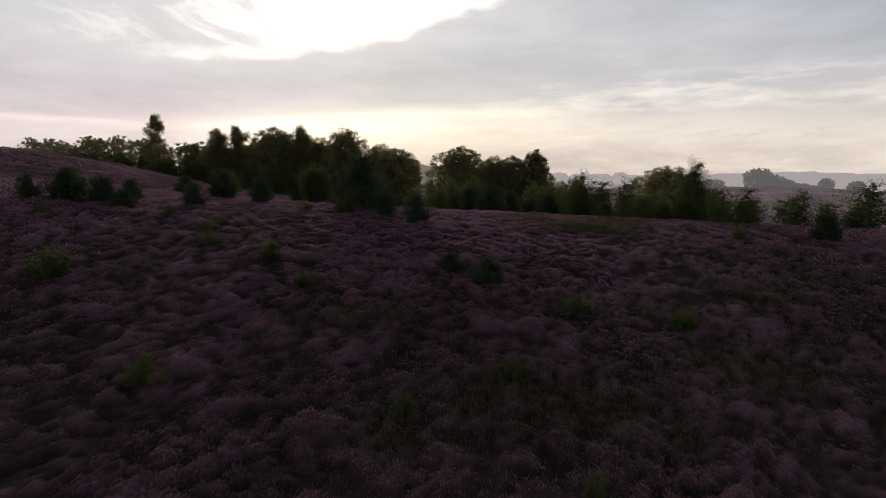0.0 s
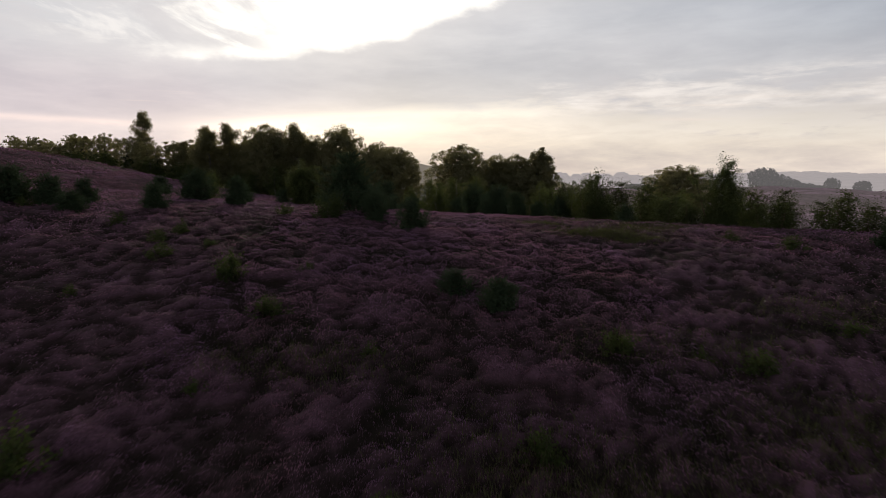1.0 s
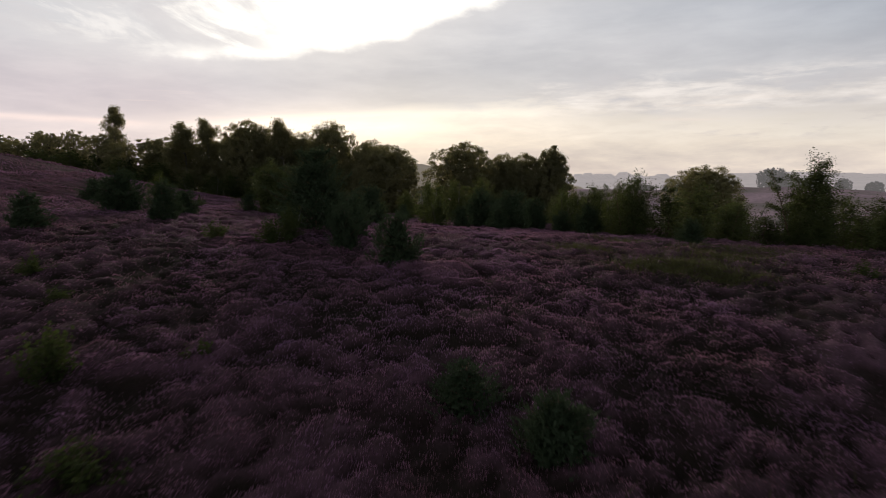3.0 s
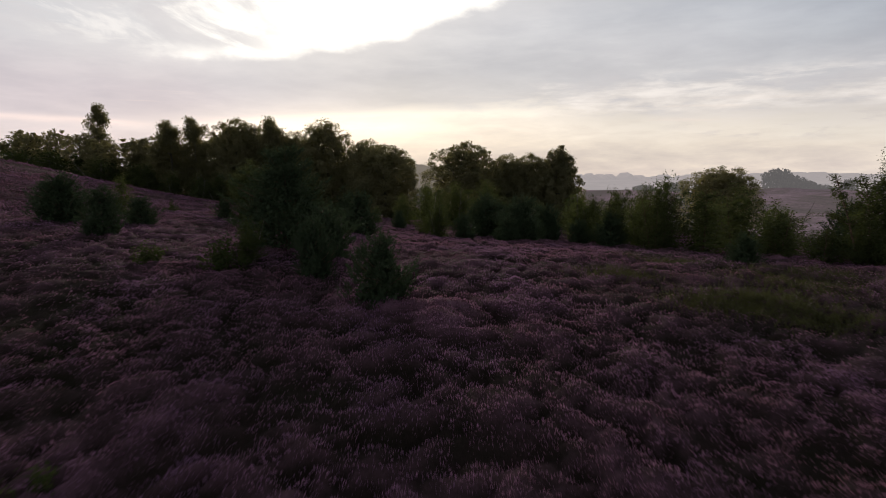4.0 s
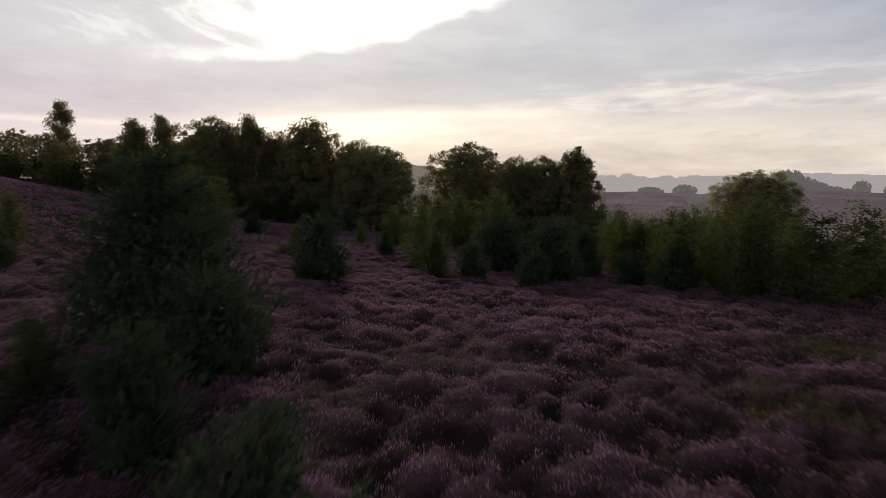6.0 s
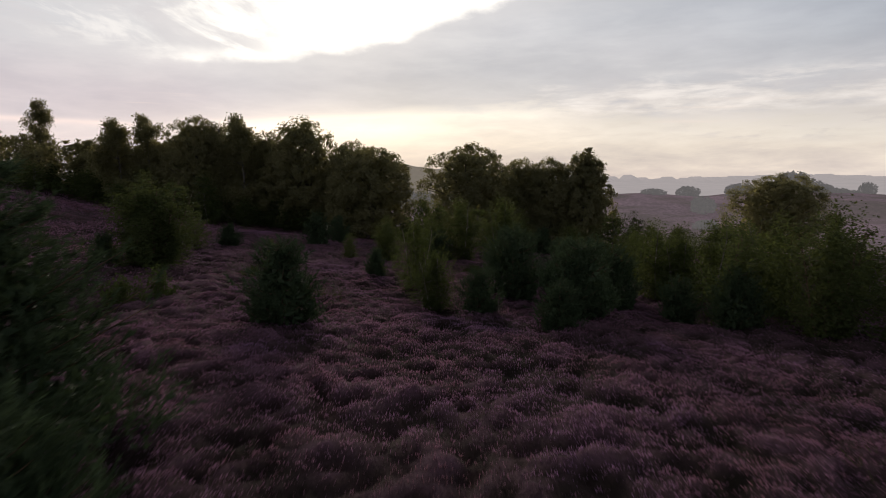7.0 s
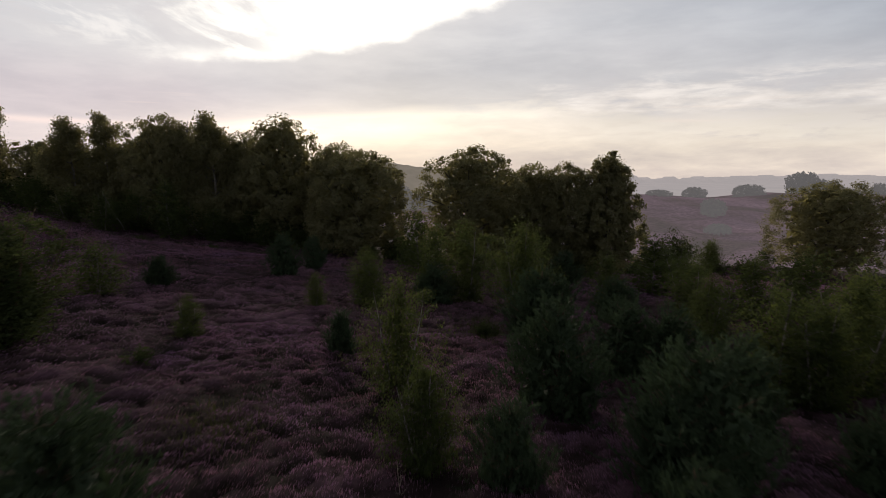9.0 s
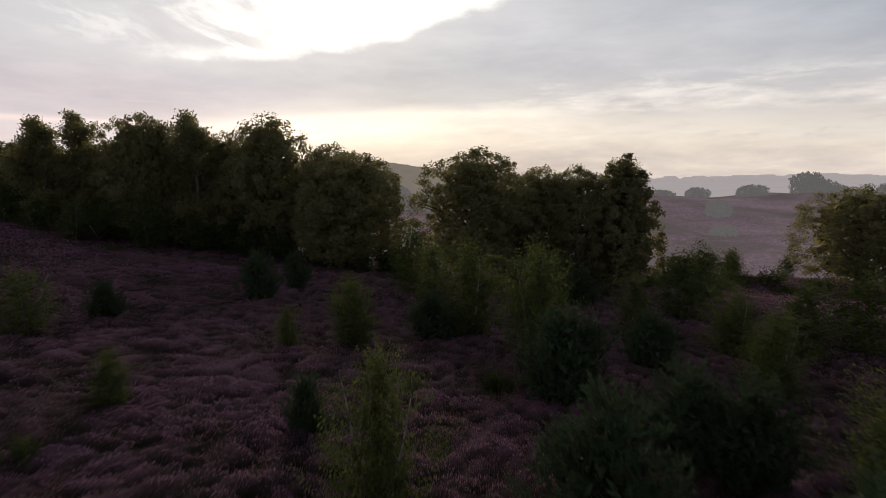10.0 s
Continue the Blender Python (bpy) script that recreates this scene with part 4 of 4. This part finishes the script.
WOOD_EDGE_SHRUBS = [
    (-76.0, 127, 4.6, 7.0), (-70.0, 127, 4.8, 7.0), (-64.0, 127.5, 4.8, 7.0), (-58.0, 125.5, 4.2, 6.5), (-52.0, 123.5, 4.2, 6.5), (-46.5, 122.5, 3.6, 5.6), (-40.0, 121, 3.6, 5.6), (-33.5, 120.5, 3.6, 5.6),
    (-25.0, 120.0, 3.6, 5.6), (-18.0, 118.5, 3.6, 5.6), (-12.5, 116.0, 2.6, 4.5), (-5.5, 113.0, 3.0, 4.6), (-3.6, 110.5, 3.2, 4.4), (-83.0, 128, 4.6, 7.0), (-90.0, 130, 4.6, 7.0), (-3.0, 103.0, 1.8, 2.6), (-12.0, 104.0, 1.0, 1.6),
    (-24.0, 109.0, 0.9, 2.2), (-31.0, 108.0, 0.9, 2.4)]
SHRUBS = FOOT_SHRUBS + HILL_SHRUBS + VALLEY_SHRUBS + WOOD_EDGE_SHRUBS
settle([seedling(61, "small green seedling bush in the heather"), seedling(62, "low leafy yellow-green bush"), seedling(63, "small shrub with fresh green shoots")], SHRUBS, 1.0, 1.0, "low bushes")

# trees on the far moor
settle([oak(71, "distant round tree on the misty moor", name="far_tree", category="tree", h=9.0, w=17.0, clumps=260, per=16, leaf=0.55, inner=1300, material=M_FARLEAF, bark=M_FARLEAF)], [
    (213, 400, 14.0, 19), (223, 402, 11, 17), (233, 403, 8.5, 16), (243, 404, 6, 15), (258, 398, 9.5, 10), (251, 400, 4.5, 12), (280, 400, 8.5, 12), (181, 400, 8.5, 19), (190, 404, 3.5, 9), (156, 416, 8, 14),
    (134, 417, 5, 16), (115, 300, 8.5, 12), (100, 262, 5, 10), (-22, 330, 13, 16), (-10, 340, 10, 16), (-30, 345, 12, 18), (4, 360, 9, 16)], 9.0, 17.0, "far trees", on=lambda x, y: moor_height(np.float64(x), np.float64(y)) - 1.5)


# bare pale saplings
def bare_stem(seed, label):
    rng = np.random.default_rng(seed)
    thing = root("bare_sapling", label, "sapling")
    pile = Pile()
    main = bend(rng, (0, 0, -0.1), (0.06, 0.02, 0.85), 7, 0.12)
    pile.add(*tube(main, np.linspace(0.012, 0.004, 7), 5))
    for i in range(6):
        base = main[2 + i % 4]
        a = rng.uniform(0, 6.28)
        pile.add(*tube(bend(rng, base, base + [0.14 * math.cos(a), 0.14 * math.sin(a), rng.uniform(0.12, 0.3)], 4, 0.12), np.linspace(0.006, 0.002, 4), 4))
    part("stem", pile.mesh("stem", M_DEAD, True), thing)
    return thing


# the second place repeats it for the pale stems of the birch beside it
settle([bare_stem(81, "bare pale dead sapling in the heather")], [(-0.75, 58.6, 1.0, 1.0), (-6.9, 41.2, 1.1, 1.0)], 1.0, 1.0, "bare saplings")


# ---- heather ----
def heather():
    """Flowering sprigs over the whole hill, thicker along the flight line: thin dark stems that widen into bloom at the top."""
    rng = np.random.default_rng(5)
    xs, ys = [], []
    for lo, hi, y0, y1, n in ((-9, 9, 7, 72, 540000), (-22, 22, 14, 104, 420000), (-46, 46, 22, 120, 400000), (-105, -44, 40, 130, 90000), (44, 80, 40, 110, 30000)):
        xs.append(rng.uniform(lo, hi, n))
        ys.append(rng.uniform(y0, y1, n))
    x, y = np.concatenate(xs), np.concatenate(ys)
    # bare and grassy gaps, and dark gaps between the bushes
    gap = fractal(x * 0.16, y * 0.16, 71, 3)
    top = bushes(x, y)
    keep = rng.random(len(x)) < np.clip((gap - 0.22) * 6, 0.4, 1) * np.clip(2.2 * (top - 0.14), 0.10, 1)
    x, y, gap, top = x[keep], y[keep], gap[keep], top[keep]
    n = len(x)
    z = heath(x, y)
    e = 0.06
    gx = (heath(x + e, y) - z) / e
    gy = (heath(x, y + e) - z) / e
    wide = 0.12 + 0.65 * smooth01((np.abs(x) - 8) / 22) + 0.7 * smooth01((np.abs(x) - 18) / 16) + 0.5 * smooth01((y - 60) / 50) + 1.2 * smooth01((np.abs(x) - 38) / 30)
    lean = np.stack([-gx * 0.45, -gy * 0.45, np.ones(n)], 1) + rng.normal(0, 0.34, (n, 3)) * [1, 1, 0.3]
    lean /= np.linalg.norm(lean, axis=1)[:, None]
    ln = (rng.uniform(0.06, 0.14, n) * (0.72 + 0.7 * wide))[:, None]
    side = np.cross(lean, rng.normal(0, 1, (n, 3)))
    side /= np.linalg.norm(side, axis=1)[:, None] + 1e-9
    wd = (rng.uniform(0.010, 0.020, n) * (0.50 + wide * 1.0))[:, None]
    p = np.stack([x, y, z - 0.03], 1)
    v = np.stack([p, p + lean * ln * rng.uniform(0.6, 0.85, (n, 1)) + side * wd, p + lean * ln - side * wd], 1).reshape(-1, 3)
    me = mesh_of("heather", v, np.arange(3 * n).reshape(n, 3), M_HEATHER)
    bush = value_noise(x / 0.9, y / 0.9, 88)
    patch = fractal(x * 0.09, y * 0.09, 91, 3)
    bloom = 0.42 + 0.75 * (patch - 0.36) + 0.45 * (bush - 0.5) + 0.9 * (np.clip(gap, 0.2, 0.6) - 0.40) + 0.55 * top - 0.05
    # added lightness from y 16 to 58 stands in for haze and grazing light
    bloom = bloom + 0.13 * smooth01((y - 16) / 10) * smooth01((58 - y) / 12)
    bloom = np.where(rng.random(n) < 0.07, rng.uniform(0, 0.3, n), bloom)
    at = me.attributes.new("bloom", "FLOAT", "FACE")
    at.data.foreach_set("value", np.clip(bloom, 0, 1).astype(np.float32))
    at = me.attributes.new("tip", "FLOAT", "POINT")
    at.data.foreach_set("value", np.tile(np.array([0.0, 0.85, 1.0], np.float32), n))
    rust = 0.45 + 1.3 * (fractal(x * 0.5 + 30, y * 0.5, 95, 3) - 0.44) + rng.normal(0, 0.12, n)
    at = me.attributes.new("rust", "FLOAT", "FACE")
    at.data.foreach_set("value", np.clip(rust, 0, 1).astype(np.float32))
    tagged(new("heather", me), "flowering purple heather in low tussocks over the hill", "heather", kind="stuff")


def grass():
    """Pale green grass in the gaps of the heather."""
    rng = np.random.default_rng(6)
    x, y = [], []
    for cx, cy, sx, sy, n in ((8.2, 38.6, 0.9, 0.5, 2600), (9.6, 39.4, 1.0, 0.5, 2400), (10.4, 37.8, 0.8, 0.5, 2000), (6.2, 42.5, 0.8, 0.7, 1200), (12.0, 41.5, 1.2, 0.8, 1600), (1.8, 73.5, 0.6, 1.2, 1400), (2.0, 18.0, 1.6, 1.2, 2400), (5.5, 16.5, 2.2, 1.4, 3600), (10.5, 19.5, 2.0, 1.2, 3200),
                              (-4.0, 22.5, 1.6, 0.7, 1600), (14, 44, 1.6, 1.0, 2000), (26, 112, 4.0, 2.0, 3600), (12, 100, 3.0, 2.0, 3000), (-26, 109, 6.0, 0.7, 3000), (-5.0, 61.0, 0.7, 0.8, 700), (8.0, 24.0, 2.4, 0.8, 1800), (15.0, 27.0, 2.0, 0.9, 1600), (-1.5, 15.0, 1.4, 0.8, 1500), (9.0, 46.5, 1.0, 0.6, 900)):
        x.append(rng.normal(cx, sx, n))
        y.append(rng.normal(cy, sy, n))
    x, y = np.concatenate(x), np.concatenate(y)
    n = len(x)
    p = np.stack([x, y, heath(x, y) - 0.03], 1)
    lean = rng.normal(0, 0.35, (n, 3))
    lean[:, 2] = 1
    side = np.cross(lean, rng.normal(0, 1, (n, 3)))
    side /= np.linalg.norm(side, axis=1)[:, None]
    ln = rng.uniform(0.10, 0.30, n)[:, None]
    v = np.stack([p - side * 0.012, p + side * 0.012, p + lean * ln], 1).reshape(-1, 3)
    tagged(new("grass", mesh_of("grass", v, np.arange(3 * n).reshape(n, 3), M_GRASS)), "tufts of pale green grass among the heather", "grass", kind="stuff")


heather()
grass()
